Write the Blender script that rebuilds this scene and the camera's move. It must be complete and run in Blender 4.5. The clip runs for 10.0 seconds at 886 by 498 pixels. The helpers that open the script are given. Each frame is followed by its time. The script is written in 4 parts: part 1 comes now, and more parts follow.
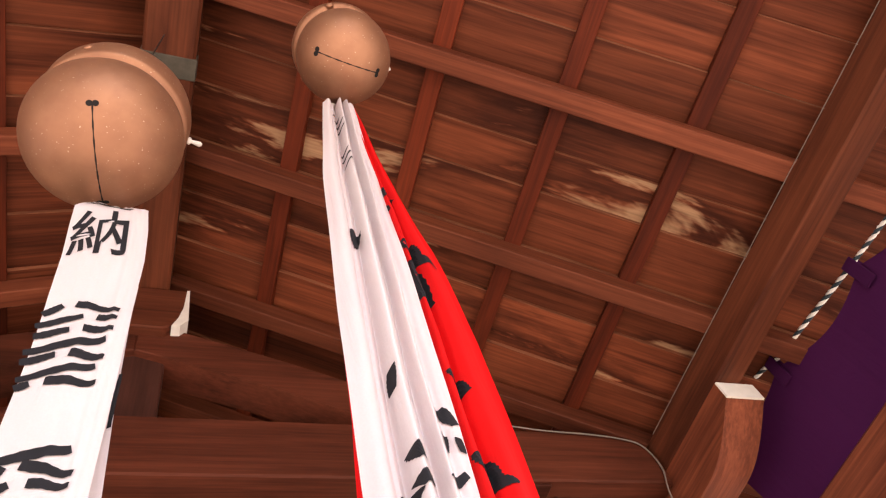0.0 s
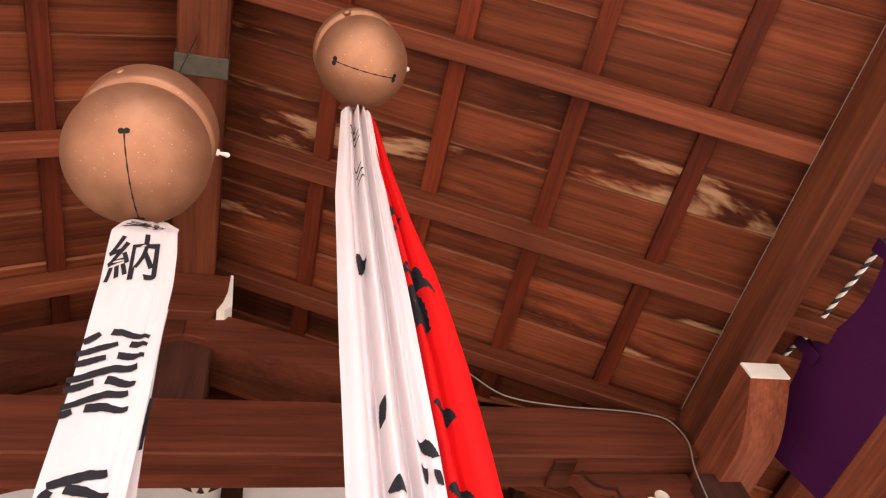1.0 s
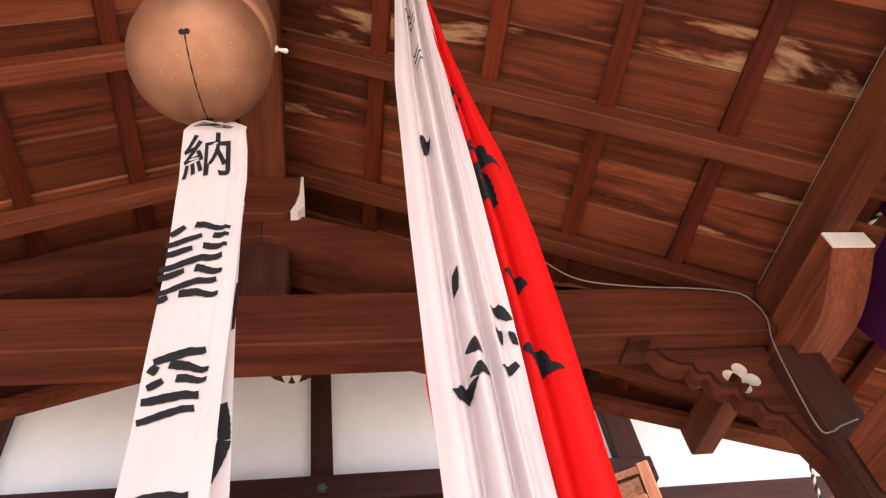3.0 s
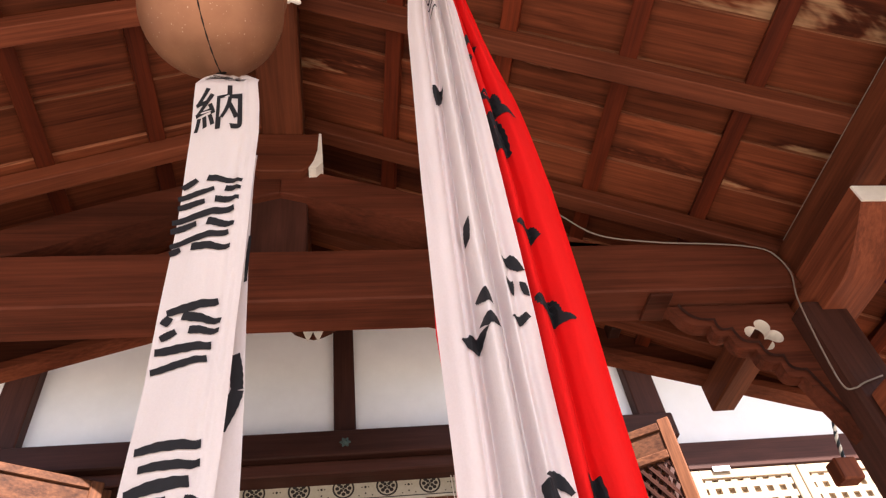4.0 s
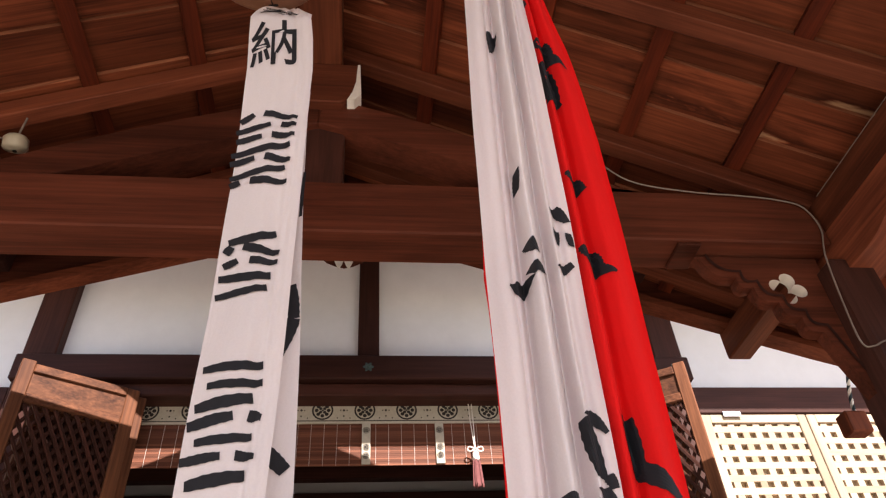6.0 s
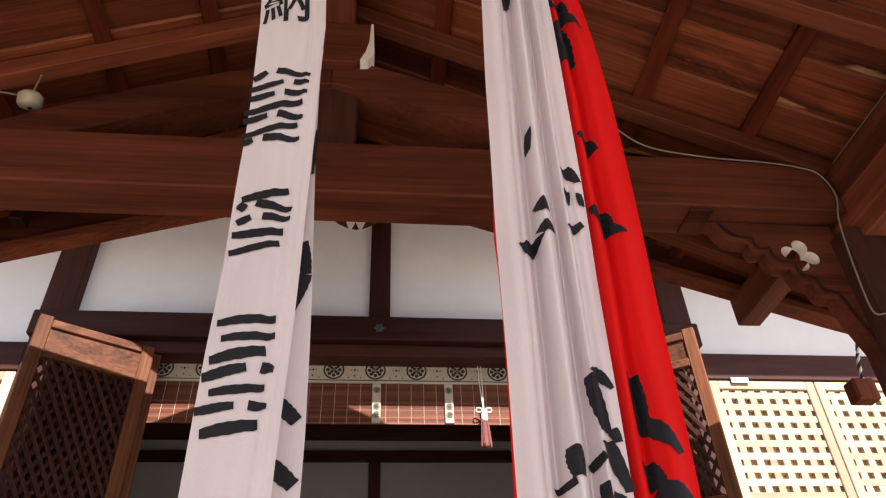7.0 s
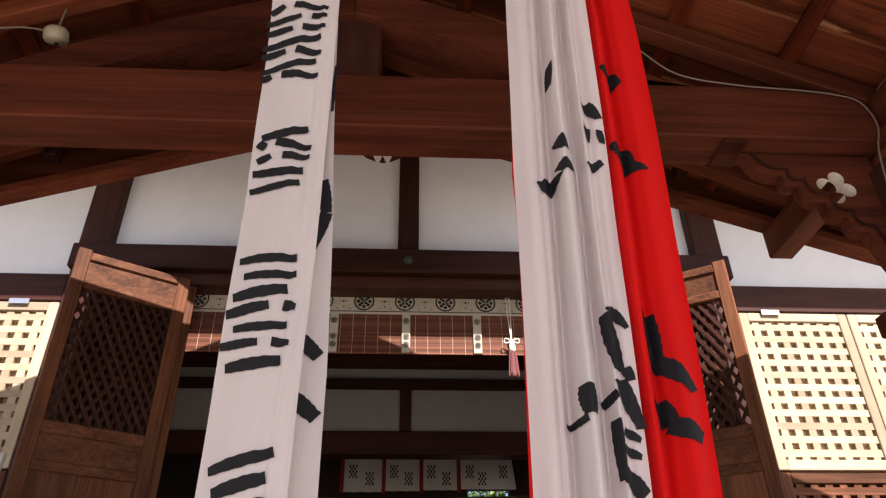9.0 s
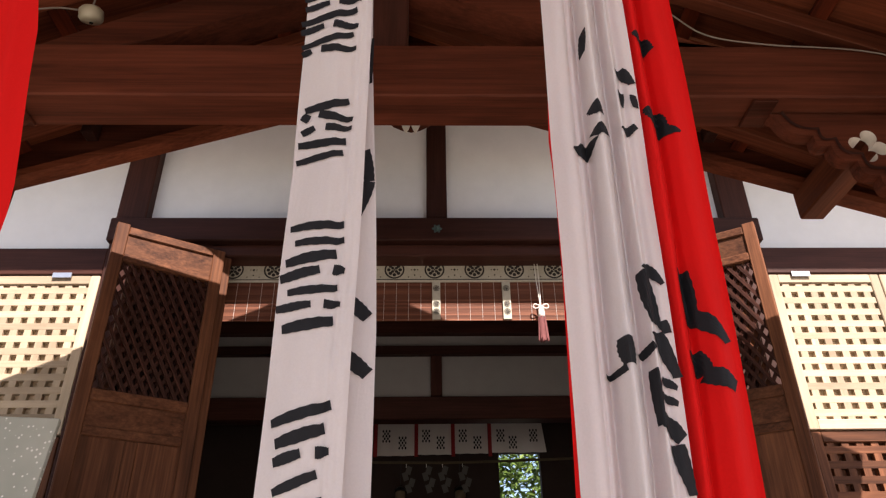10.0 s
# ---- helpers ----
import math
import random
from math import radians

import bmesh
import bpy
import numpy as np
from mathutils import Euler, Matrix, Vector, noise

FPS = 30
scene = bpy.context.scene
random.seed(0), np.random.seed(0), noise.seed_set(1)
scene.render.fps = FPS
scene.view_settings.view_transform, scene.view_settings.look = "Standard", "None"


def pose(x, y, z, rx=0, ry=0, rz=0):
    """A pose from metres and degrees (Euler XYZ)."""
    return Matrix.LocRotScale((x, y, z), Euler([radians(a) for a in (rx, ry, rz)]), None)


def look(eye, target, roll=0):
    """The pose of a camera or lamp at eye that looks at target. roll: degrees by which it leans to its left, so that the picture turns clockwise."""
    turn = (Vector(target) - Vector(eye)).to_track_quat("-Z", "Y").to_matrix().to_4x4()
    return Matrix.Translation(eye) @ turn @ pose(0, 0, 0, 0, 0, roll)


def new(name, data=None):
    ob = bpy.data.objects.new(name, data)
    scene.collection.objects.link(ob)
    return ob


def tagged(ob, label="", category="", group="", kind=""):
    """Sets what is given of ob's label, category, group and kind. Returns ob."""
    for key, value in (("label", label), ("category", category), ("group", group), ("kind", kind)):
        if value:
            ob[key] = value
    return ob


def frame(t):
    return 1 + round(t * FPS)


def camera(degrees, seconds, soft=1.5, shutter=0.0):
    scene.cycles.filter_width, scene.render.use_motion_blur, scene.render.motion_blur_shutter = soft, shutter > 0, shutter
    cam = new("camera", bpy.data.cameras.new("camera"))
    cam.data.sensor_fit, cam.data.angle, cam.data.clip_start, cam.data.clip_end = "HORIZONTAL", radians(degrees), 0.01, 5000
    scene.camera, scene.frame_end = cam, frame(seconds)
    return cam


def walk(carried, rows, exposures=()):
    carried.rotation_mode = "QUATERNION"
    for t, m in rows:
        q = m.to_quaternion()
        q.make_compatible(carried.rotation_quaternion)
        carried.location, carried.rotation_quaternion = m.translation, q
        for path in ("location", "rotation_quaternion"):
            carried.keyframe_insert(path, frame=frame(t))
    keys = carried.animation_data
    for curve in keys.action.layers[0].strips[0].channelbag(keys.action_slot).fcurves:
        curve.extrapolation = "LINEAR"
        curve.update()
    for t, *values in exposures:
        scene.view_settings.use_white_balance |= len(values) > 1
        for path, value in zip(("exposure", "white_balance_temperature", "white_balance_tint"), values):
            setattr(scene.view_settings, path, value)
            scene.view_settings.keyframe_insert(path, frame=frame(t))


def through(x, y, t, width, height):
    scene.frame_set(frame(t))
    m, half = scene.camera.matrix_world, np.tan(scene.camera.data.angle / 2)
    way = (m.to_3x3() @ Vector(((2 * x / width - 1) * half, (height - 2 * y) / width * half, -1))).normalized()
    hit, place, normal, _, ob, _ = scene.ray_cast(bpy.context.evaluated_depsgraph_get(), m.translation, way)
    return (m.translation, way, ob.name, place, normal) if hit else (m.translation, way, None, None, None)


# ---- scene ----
cam = camera(64.0, 10.0, soft=1.25)

PATH = [
    (0, (-0.025, -2.86, 1.439), (0.631, -1.991, 3.117), -25.0),
    (0.5, (-0.015, -2.925, 1.43), (0.624, -1.996, 3.082), -23.1),
    (1, (0.016, -2.991, 1.423), (0.544, -1.972, 3.06), -18.0),
    (1.5, (0.016, -3.023, 1.413), (0.454, -1.94, 3.037), -14.7),
    (2, (0.022, -3.029, 1.407), (0.422, -1.892, 3.003), -13.7),
    (2.5, (0.012, -2.999, 1.398), (0.394, -1.789, 2.944), -13.0),
    (4, (0.033, -2.956, 1.398), (0.32, -1.59, 2.83), -9.6),
    (4.5, (0.013, -2.965, 1.394), (0.283, -1.568, 2.799), -8.3),
    (5, (0.004, -2.98, 1.389), (0.253, -1.547, 2.761), -6.9),
    (5.5, (-0.004, -2.992, 1.387), (0.237, -1.523, 2.723), -5.5),
    (7, (-0.003, -2.995, 1.373), (0.194, -1.424, 2.596), -2.6),
    (7.5, (0.0, -2.985, 1.371), (0.189, -1.384, 2.555), -2.2),
    (8, (-0.005, -2.983, 1.367), (0.172, -1.354, 2.514), -1.5),
    (8.5, (0.008, -2.99, 1.366), (0.155, -1.334, 2.478), -0.7),
    (9, (0.011, -3.002, 1.379), (0.125, -1.314, 2.444), -0.9),
    (9.5, (0.012, -2.998, 1.363), (0.072, -1.287, 2.398), -0.1),
    (10, (-0.009, -3.031, 1.355), (0.036, -1.295, 2.346), -0.8),
]
walk(cam, [(t, look(eye, target, roll)) for t, eye, target, roll in PATH],
     exposures=[(0.0, 2.6, 6700, 24), (2.5, 2.5, 6700, 23), (4.5, 2.02, 6700, 21), (7.0, 1.58, 6700, 20), (10.0, 1.38, 6700, 19)])

# ---- light ----
SUN_WAY = Vector((-0.34, 1.0, -1.0)).normalized()
world = bpy.data.worlds.new("sky")
scene.world = world
world.use_nodes = True
wn = world.node_tree
sky = wn.nodes.new("ShaderNodeTexSky")
sky.sky_type = "NISHITA"
sky.sun_disc = False
sky.sun_elevation = math.asin(-SUN_WAY.z)
sky.sun_rotation = math.atan2(-SUN_WAY.x, -SUN_WAY.y)
wn.nodes["Background"].inputs[1].default_value = 0.09
wn.links.new(sky.outputs[0], wn.nodes["Background"].inputs[0])
sun = bpy.data.lights.new("sun", "SUN")
sun.energy, sun.angle, sun.color = 4.9, radians(0.5), (1.0, 0.93, 0.84)
new("sun", sun).matrix_world = look((0, 0, 0), SUN_WAY)


# ---- materials ----
class Mat:
    """A small builder of node materials."""

    def __init__(self, name, rough=0.6, metal=0.0, spec=0.3):
        self.m = bpy.data.materials.new(name)
        self.m.use_nodes = True
        self.t = self.m.node_tree
        self.b = self.t.nodes["Principled BSDF"]
        self.b.inputs["Roughness"].default_value = rough
        self.b.inputs["Metallic"].default_value = metal
        self.b.inputs["Specular IOR Level"].default_value = spec

    def node(self, kind, **sets):
        n = self.t.nodes.new(kind)
        for k, v in sets.items():
            n.inputs[k].default_value = v
        return n

    def link(self, a, b):
        self.t.links.new(a, b)

    def coords(self, scale=(1, 1, 1), shift=True, slope=0.0):
        tc = self.node("ShaderNodeTexCoord")
        src = tc.outputs["Object"]
        if slope:
            # height over the roof's slope in place of the height
            sep = self.node("ShaderNodeSeparateXYZ")
            self.link(src, sep.inputs[0])
            ab = self.node("ShaderNodeMath")
            ab.operation = "ABSOLUTE"
            self.link(sep.outputs[0], ab.inputs[0])
            ma = self.node("ShaderNodeMath")
            ma.operation = "MULTIPLY_ADD"
            self.link(ab.outputs[0], ma.inputs[0])
            ma.inputs[1].default_value = slope
            self.link(sep.outputs[2], ma.inputs[2])
            com = self.node("ShaderNodeCombineXYZ")
            self.link(sep.outputs[0], com.inputs[0])
            self.link(sep.outputs[1], com.inputs[1])
            self.link(ma.outputs[0], com.inputs[2])
            src = com.outputs[0]
        mp = self.node("ShaderNodeMapping", Scale=scale)
        if shift:
            info = self.node("ShaderNodeObjectInfo")
            mul = self.node("ShaderNodeMath")
            mul.operation = "MULTIPLY"
            mul.inputs[1].default_value = 37.0
            self.link(info.outputs["Random"], mul.inputs[0])
            add = self.node("ShaderNodeVectorMath")
            add.operation = "ADD"
            self.link(src, add.inputs[0])
            self.link(mul.outputs[0], add.inputs[1])
            self.link(add.outputs[0], mp.inputs[0])
        else:
            self.link(src, mp.inputs[0])
        return mp.outputs[0]

    def noise(self, vec, scale, detail=4, rough=0.55, distort=0.0):
        n = self.node("ShaderNodeTexNoise", Scale=scale, Detail=detail, Roughness=rough, Distortion=distort)
        self.link(vec, n.inputs["Vector"])
        return n.outputs["Fac"]

    def ramp(self, fac, *stops):
        r = self.node("ShaderNodeValToRGB")
        el = r.color_ramp.elements
        while len(el) < len(stops):
            el.new(0.5)
        for e, (p, c) in zip(el, stops):
            e.position, e.color = p, (*c, 1) if len(c) == 3 else c
        self.link(fac, r.inputs[0])
        return r.outputs[0]

    def mix(self, fac, a, b, mode="MIX"):
        n = self.node("ShaderNodeMix")
        n.data_type, n.blend_type = "RGBA", mode
        for sock, v in ((n.inputs["Factor"], fac), (n.inputs["A"], a), (n.inputs["B"], b)):
            if isinstance(v, (int, float)):
                sock.default_value = v
            elif isinstance(v, tuple):
                sock.default_value = (*v, 1)
            else:
                self.link(v, sock)
        return n.outputs["Result"]

    def bump(self, height, strength=0.3, distance=0.004):
        n = self.node("ShaderNodeBump", Strength=strength, Distance=distance)
        self.link(height, n.inputs["Height"])
        self.link(n.outputs[0], self.b.inputs["Normal"])

    def color(self, sock):
        self.link(sock, self.b.inputs["Base Color"])
        return self.m


def grain_scale(axis, a, b):
    return tuple(a if "xyz"[i] == axis else b for i in range(3))


def wood(name, light, dark, axis, rough=0.62, weather=0.0, pale=(0.55, 0.42, 0.3), slope=0.0):
    """Planed timber with its grain along one axis, darker streaks and stains, and some bleached patches."""
    w = Mat(name, rough, 0.0, 0.14)
    fine = w.noise(w.coords(grain_scale(axis, 0.9, 34), True, slope), 3.0, 6, 0.62, 0.25)
    broad = w.noise(w.coords(grain_scale(axis, 0.55, 8), True, slope), 1.7, 4, 0.6, 0.5)
    stain = w.noise(w.coords(grain_scale(axis, 0.7, 1.8), True, slope), 2.3, 4, 0.62, 0.5)
    mid = tuple((a + b) / 2 for a, b in zip(light, dark))
    c = w.ramp(fine, (0.30, dark), (0.50, mid), (0.66, light))
    c = w.mix(0.5, c, w.ramp(broad, (0.36, dark), (0.62, light)))
    c = w.mix(w.ramp(stain, (0.42, (0, 0, 0)), (0.75, (0.5, 0.5, 0.5))), c, tuple(v * 0.55 for v in dark))
    info = w.node("ShaderNodeObjectInfo")
    tone = w.ramp(info.outputs["Random"], (0.0, (0.66, 0.64, 0.62)), (1.0, (1.2, 1.17, 1.15)))
    c = w.mix(1.0, c, tone, "MULTIPLY")
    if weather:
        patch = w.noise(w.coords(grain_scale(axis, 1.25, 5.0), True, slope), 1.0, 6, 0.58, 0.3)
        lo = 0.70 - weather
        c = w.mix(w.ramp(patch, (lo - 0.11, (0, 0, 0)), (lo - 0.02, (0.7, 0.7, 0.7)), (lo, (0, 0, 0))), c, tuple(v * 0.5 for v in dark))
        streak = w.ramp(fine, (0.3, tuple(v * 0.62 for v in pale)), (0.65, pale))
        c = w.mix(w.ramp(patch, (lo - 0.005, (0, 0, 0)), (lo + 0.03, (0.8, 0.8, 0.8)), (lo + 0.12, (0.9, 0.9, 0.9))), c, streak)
    w.bump(fine, 0.25, 0.003)
    return w.color(c)


def plain(name, base, rough=0.6, metal=0.0, spec=0.3, vary=0.2, scale=14, bump=0.0):
    p = Mat(name, rough, metal, spec)
    n = p.noise(p.coords(), scale, 5, 0.6)
    n2 = p.noise(p.coords(), scale / 6, 3, 0.5)
    c = p.ramp(n, (0.3, tuple(v * (1 - vary) for v in base)), (0.7, tuple(min(1, v * (1 + vary * 0.5)) for v in base)))
    c = p.mix(0.4, c, p.ramp(n2, (0.3, tuple(v * (1 - vary) for v in base)), (0.7, base)))
    if bump:
        p.bump(n, bump, 0.003)
    return p.color(c)


CEDAR_L, CEDAR_D = (0.255, 0.074, 0.034), (0.068, 0.016, 0.008)
WOOD_X = wood("old_cedar_x", CEDAR_L, CEDAR_D, "x")
WOOD_Y = wood("old_cedar_y", CEDAR_L, CEDAR_D, "y")
WOOD_Z = wood("old_cedar_z", CEDAR_L, CEDAR_D, "z")
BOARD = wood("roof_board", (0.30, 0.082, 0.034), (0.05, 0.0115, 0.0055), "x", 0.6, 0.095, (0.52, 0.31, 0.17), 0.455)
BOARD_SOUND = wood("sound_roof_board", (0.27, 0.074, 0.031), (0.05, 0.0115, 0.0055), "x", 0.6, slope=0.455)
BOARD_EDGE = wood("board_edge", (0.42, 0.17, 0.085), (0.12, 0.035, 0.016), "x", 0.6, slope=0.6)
RAFTER = wood("rafter_wood", CEDAR_L, CEDAR_D, "x", slope=0.455)
# Darker cedar for the beams, struts, carved brackets and gable boards.
BEAM_X = wood("darker_cedar_x", (0.150, 0.041, 0.021), (0.042, 0.011, 0.0055), "x")
BEAM_Y = wood("darker_cedar_y", (0.165, 0.048, 0.021), (0.05, 0.013, 0.006), "y")
BATTEN = wood("batten_wood", (0.19, 0.034, 0.011), (0.05, 0.009, 0.0035), "y", 0.6)
DARK_X = wood("dark_timber_x", (0.075, 0.028, 0.02), (0.03, 0.012, 0.009), "x", 0.55)
DARK_Z = wood("dark_timber_z", (0.075, 0.028, 0.02), (0.03, 0.012, 0.009), "z", 0.55)
DOOR_Z = wood("door_wood_z", (0.215, 0.088, 0.043), (0.040, 0.014, 0.0075), "z", 0.6)
DOOR_X = wood("door_wood_x", (0.215, 0.088, 0.043), (0.040, 0.014, 0.0075), "x", 0.6)
PALE_Z = wood("pale_lattice_z", (0.50, 0.42, 0.31), (0.38, 0.30, 0.21), "z", 0.7)
PALE_X = wood("pale_lattice_x", (0.50, 0.42, 0.31), (0.38, 0.30, 0.21), "x", 0.7)
PLASTER = plain("lime_plaster", (0.80, 0.80, 0.79), 0.9, 0, 0.15, 0.07, 9, 0.15)
CHALK = plain("white_end_paint", (0.80, 0.77, 0.70), 0.85, 0, 0.2, 0.12, 40, 0.2)
# White plaster of the hall, greyed so its shade is in the colour.
SHADE = plain("plaster_in_shade", (0.34, 0.33, 0.32), 0.9, 0, 0.15, 0.08, 9)
INK = plain("ink", (0.016, 0.016, 0.019), 0.75, 0, 0.2, 0.3, 60)
IRON = plain("dark_iron", (0.05, 0.05, 0.05), 0.5, 0.6, 0.4, 0.3, 40)
COPPER = plain("green_copper", (0.095, 0.085, 0.064), 0.65, 0.3, 0.3, 0.35, 40, 0.3)
STEEL = plain("steel", (0.55, 0.56, 0.58), 0.35, 0.9, 0.5, 0.1, 60)
CABLE = plain("grey_cable", (0.22, 0.18, 0.15), 0.55, 0, 0.3, 0.1, 30)
CERAMIC = plain("cream_ceramic", (0.46, 0.42, 0.31), 0.35, 0, 0.5, 0.1, 30)
BLACK = plain("black_gap", (0.01, 0.008, 0.007), 0.8)
CORD_W = plain("white_cord", (0.78, 0.76, 0.70), 0.85, 0, 0.2, 0.12, 60)
CORD_N = plain("dark_cord", (0.035, 0.05, 0.06), 0.85, 0, 0.2, 0.2, 60)
GRAVEL = plain("pale_gravel", (0.40, 0.36, 0.30), 0.95, 0, 0.2, 0.3, 30, 0.6)
STONE = plain("step_stone", (0.36, 0.34, 0.31), 0.9, 0, 0.2, 0.25, 18, 0.4)
ROOFING = plain("roof_skin", (0.16, 0.15, 0.14), 0.8, 0, 0.2, 0.25, 20, 0.3)
TASSEL = plain("tassel_threads", (0.20, 0.075, 0.075), 0.85, 0, 0.2, 0.3, 80)


def cloth(name, base, rough=0.85, through=0.25):
    c = Mat(name, rough, 0, 0.15)
    weave = c.noise(c.coords((1, 1, 1)), 420, 2, 0.5)
    soft = c.noise(c.coords((3, 3, 1)), 4, 3, 0.5)
    col = c.mix(0.5, c.ramp(weave, (0.3, tuple(v * 0.93 for v in base)), (0.7, base)),
                c.ramp(soft, (0.3, tuple(v * 0.9 for v in base)), (0.7, base)))
    crease = c.noise(c.coords((7, 7, 1.6)), 3.2, 4, 0.55, 0.6)
    both = c.node("ShaderNodeMath")
    both.operation = "MULTIPLY_ADD"
    c.link(weave, both.inputs[0])
    both.inputs[1].default_value = 0.05
    c.link(crease, both.inputs[2])
    c.bump(both.outputs[0], 0.2, 0.02)
    c.color(col)
    tl = c.node("ShaderNodeBsdfTranslucent")
    c.link(col, tl.inputs[0])
    ms = c.node("ShaderNodeMixShader", Fac=through)
    out = c.t.nodes["Material Output"]
    c.link(c.b.outputs[0], ms.inputs[1])
    c.link(tl.outputs[0], ms.inputs[2])
    c.link(ms.outputs[0], out.inputs[0])
    return c.m


WHITE = cloth("white_cotton", (0.76, 0.70, 0.70))
RED = cloth("red_cotton", (0.78, 0.012, 0.010))
PURPLE = cloth("purple_cotton", (0.055, 0.007, 0.052), through=0.1)
DULL = cloth("cream_cotton", (0.66, 0.63, 0.60))

bz = Mat("worn_bronze", 0.5, 0.6, 0.35)
n1 = bz.noise(bz.coords(), 9, 4, 0.6)
n2 = bz.noise(bz.coords(), 210, 2, 0.5)
n3 = bz.noise(bz.coords((1, 1, 1)), 24, 3, 0.6)
col = bz.ramp(n1, (0.3, (0.31, 0.150, 0.086)), (0.7, (0.38, 0.190, 0.108)))
col = bz.mix(bz.ramp(n3, (0.35, (0.35, 0.35, 0.35)), (0.6, (0, 0, 0))), col, (0.25, 0.115, 0.07))
col = bz.mix(bz.ramp(n2, (0.70, (0, 0, 0)), (0.74, (0.5, 0.5, 0.5))), col, (0.80, 0.62, 0.45))
bz.bump(n1, 0.06, 0.004)
BRONZE = bz.color(col)


# ---- makers ----
# where the drawing of the present group of things stands in the world
PLACE = Matrix.Identity(4)


def thing(name, label, category, base=(0, 0, 0), group="", kind=""):
    ob = new(name)
    ob.location = PLACE @ Vector(base)
    ob.empty_display_size = 0.05
    return tagged(ob, label, category, group, kind)


def base_of(ob):
    v = Vector((0, 0, 0))
    while ob is not None:
        v += ob.location
        ob = ob.parent
    return v


def part(name, bm, material, parent=None, label="", smooth=False):
    """Links a bmesh, drawn in metres and set by PLACE, as one mesh object under a thing or a part."""
    me = bpy.data.meshes.new(name)
    bmesh.ops.transform(bm, matrix=PLACE, verts=bm.verts)
    if parent is not None:
        bmesh.ops.translate(bm, verts=bm.verts, vec=-base_of(parent))
    bmesh.ops.recalc_face_normals(bm, faces=bm.faces)
    bm.to_mesh(me)
    bm.free()
    for m in material if isinstance(material, (list, tuple)) else (material,):
        me.materials.append(m)
    if smooth:
        for p in me.polygons:
            p.use_smooth = True
    ob = new(name, me)
    ob.parent = parent
    if label:
        ob["label"] = label
    return ob


def add_box(bm, lo, hi, bevel=0.0, turn=None, slot=0):
    """A box between two corners, with cut edges, turned by a matrix if one is given."""
    got = bmesh.ops.create_cube(bm, size=1.0)["verts"]
    size = [hi[i] - lo[i] for i in range(3)]
    mid = [(hi[i] + lo[i]) / 2 for i in range(3)]
    for v in got:
        v.co = Vector([mid[i] + v.co[i] * size[i] for i in range(3)])
    faces = {f for v in got for f in v.link_faces}
    if bevel:
        edges = {e for f in faces for e in f.edges}
        res = bmesh.ops.bevel(bm, geom=list(edges), offset=bevel, segments=1, affect="EDGES", profile=0.5)
        got = list({v for f in res["faces"] for v in f.verts} | {v for v in got if v.is_valid})
        faces = {f for v in got for f in v.link_faces}
    for f in faces:
        f.material_index = slot
    if turn is not None:
        bmesh.ops.transform(bm, matrix=turn, verts=got)
    return got


def box(lo, hi, bevel=0.004, turn=None):
    bm = bmesh.new()
    add_box(bm, lo, hi, bevel, turn)
    return bm


def prism(outline, y0, y1, bevel=0.0):
    """A plate cut to an outline in x and z, between two y."""
    bm = bmesh.new()
    front = [bm.verts.new((x, y0, z)) for x, z in outline]
    back = [bm.verts.new((x, y1, z)) for x, z in outline]
    bm.faces.new(front)
    bm.faces.new(back[::-1])
    n = len(outline)
    for i in range(n):
        bm.faces.new((front[i], back[i], back[(i + 1) % n], front[(i + 1) % n]))
    if bevel:
        edges = [e for e in bm.edges if abs(e.verts[0].co.y - e.verts[1].co.y) < 1e-6]
        bmesh.ops.bevel(bm, geom=edges, offset=bevel, segments=1, affect="EDGES")
    return bm


def lathe(profile, centre, axis=None, steps=48):
    """A turned body: rows of radius and height, round z through centre."""
    bm = bmesh.new()
    rings = []
    for r, h in profile:
        rings.append([bm.verts.new((centre[0] + r * math.cos(2 * math.pi * i / steps),
                                    centre[1] + r * math.sin(2 * math.pi * i / steps), centre[2] + h)) for i in range(steps)])
    for a, b in zip(rings, rings[1:]):
        for i in range(steps):
            bm.faces.new((a[i], a[(i + 1) % steps], b[(i + 1) % steps], b[i]))
    bm.faces.new(rings[0][::-1])
    bm.faces.new(rings[-1])
    if axis is not None:
        bmesh.ops.transform(bm, matrix=axis, verts=bm.verts, space=Matrix.Translation(-Vector(centre)))
    return bm


def tube(points, radius, sides=8):
    """A round cord along points."""
    bm = bmesh.new()
    pts = [Vector(p) for p in points]
    rings = []
    for i, p in enumerate(pts):
        way = (pts[min(i + 1, len(pts) - 1)] - pts[max(i - 1, 0)]).normalized()
        a = way.orthogonal().normalized() if abs(way.z) > 0.9 else way.cross(Vector((0, 0, 1))).normalized()
        b = way.cross(a)
        r = radius[i] if isinstance(radius, (list, tuple)) else radius
        rings.append([bm.verts.new(p + r * (math.cos(2 * math.pi * k / sides) * a + math.sin(2 * math.pi * k / sides) * b)) for k in range(sides)])
    for a, b in zip(rings, rings[1:]):
        for k in range(sides):
            bm.faces.new((a[k], a[(k + 1) % sides], b[(k + 1) % sides], b[k]))
    bm.faces.new(rings[0][::-1])
    bm.faces.new(rings[-1])
    return bm


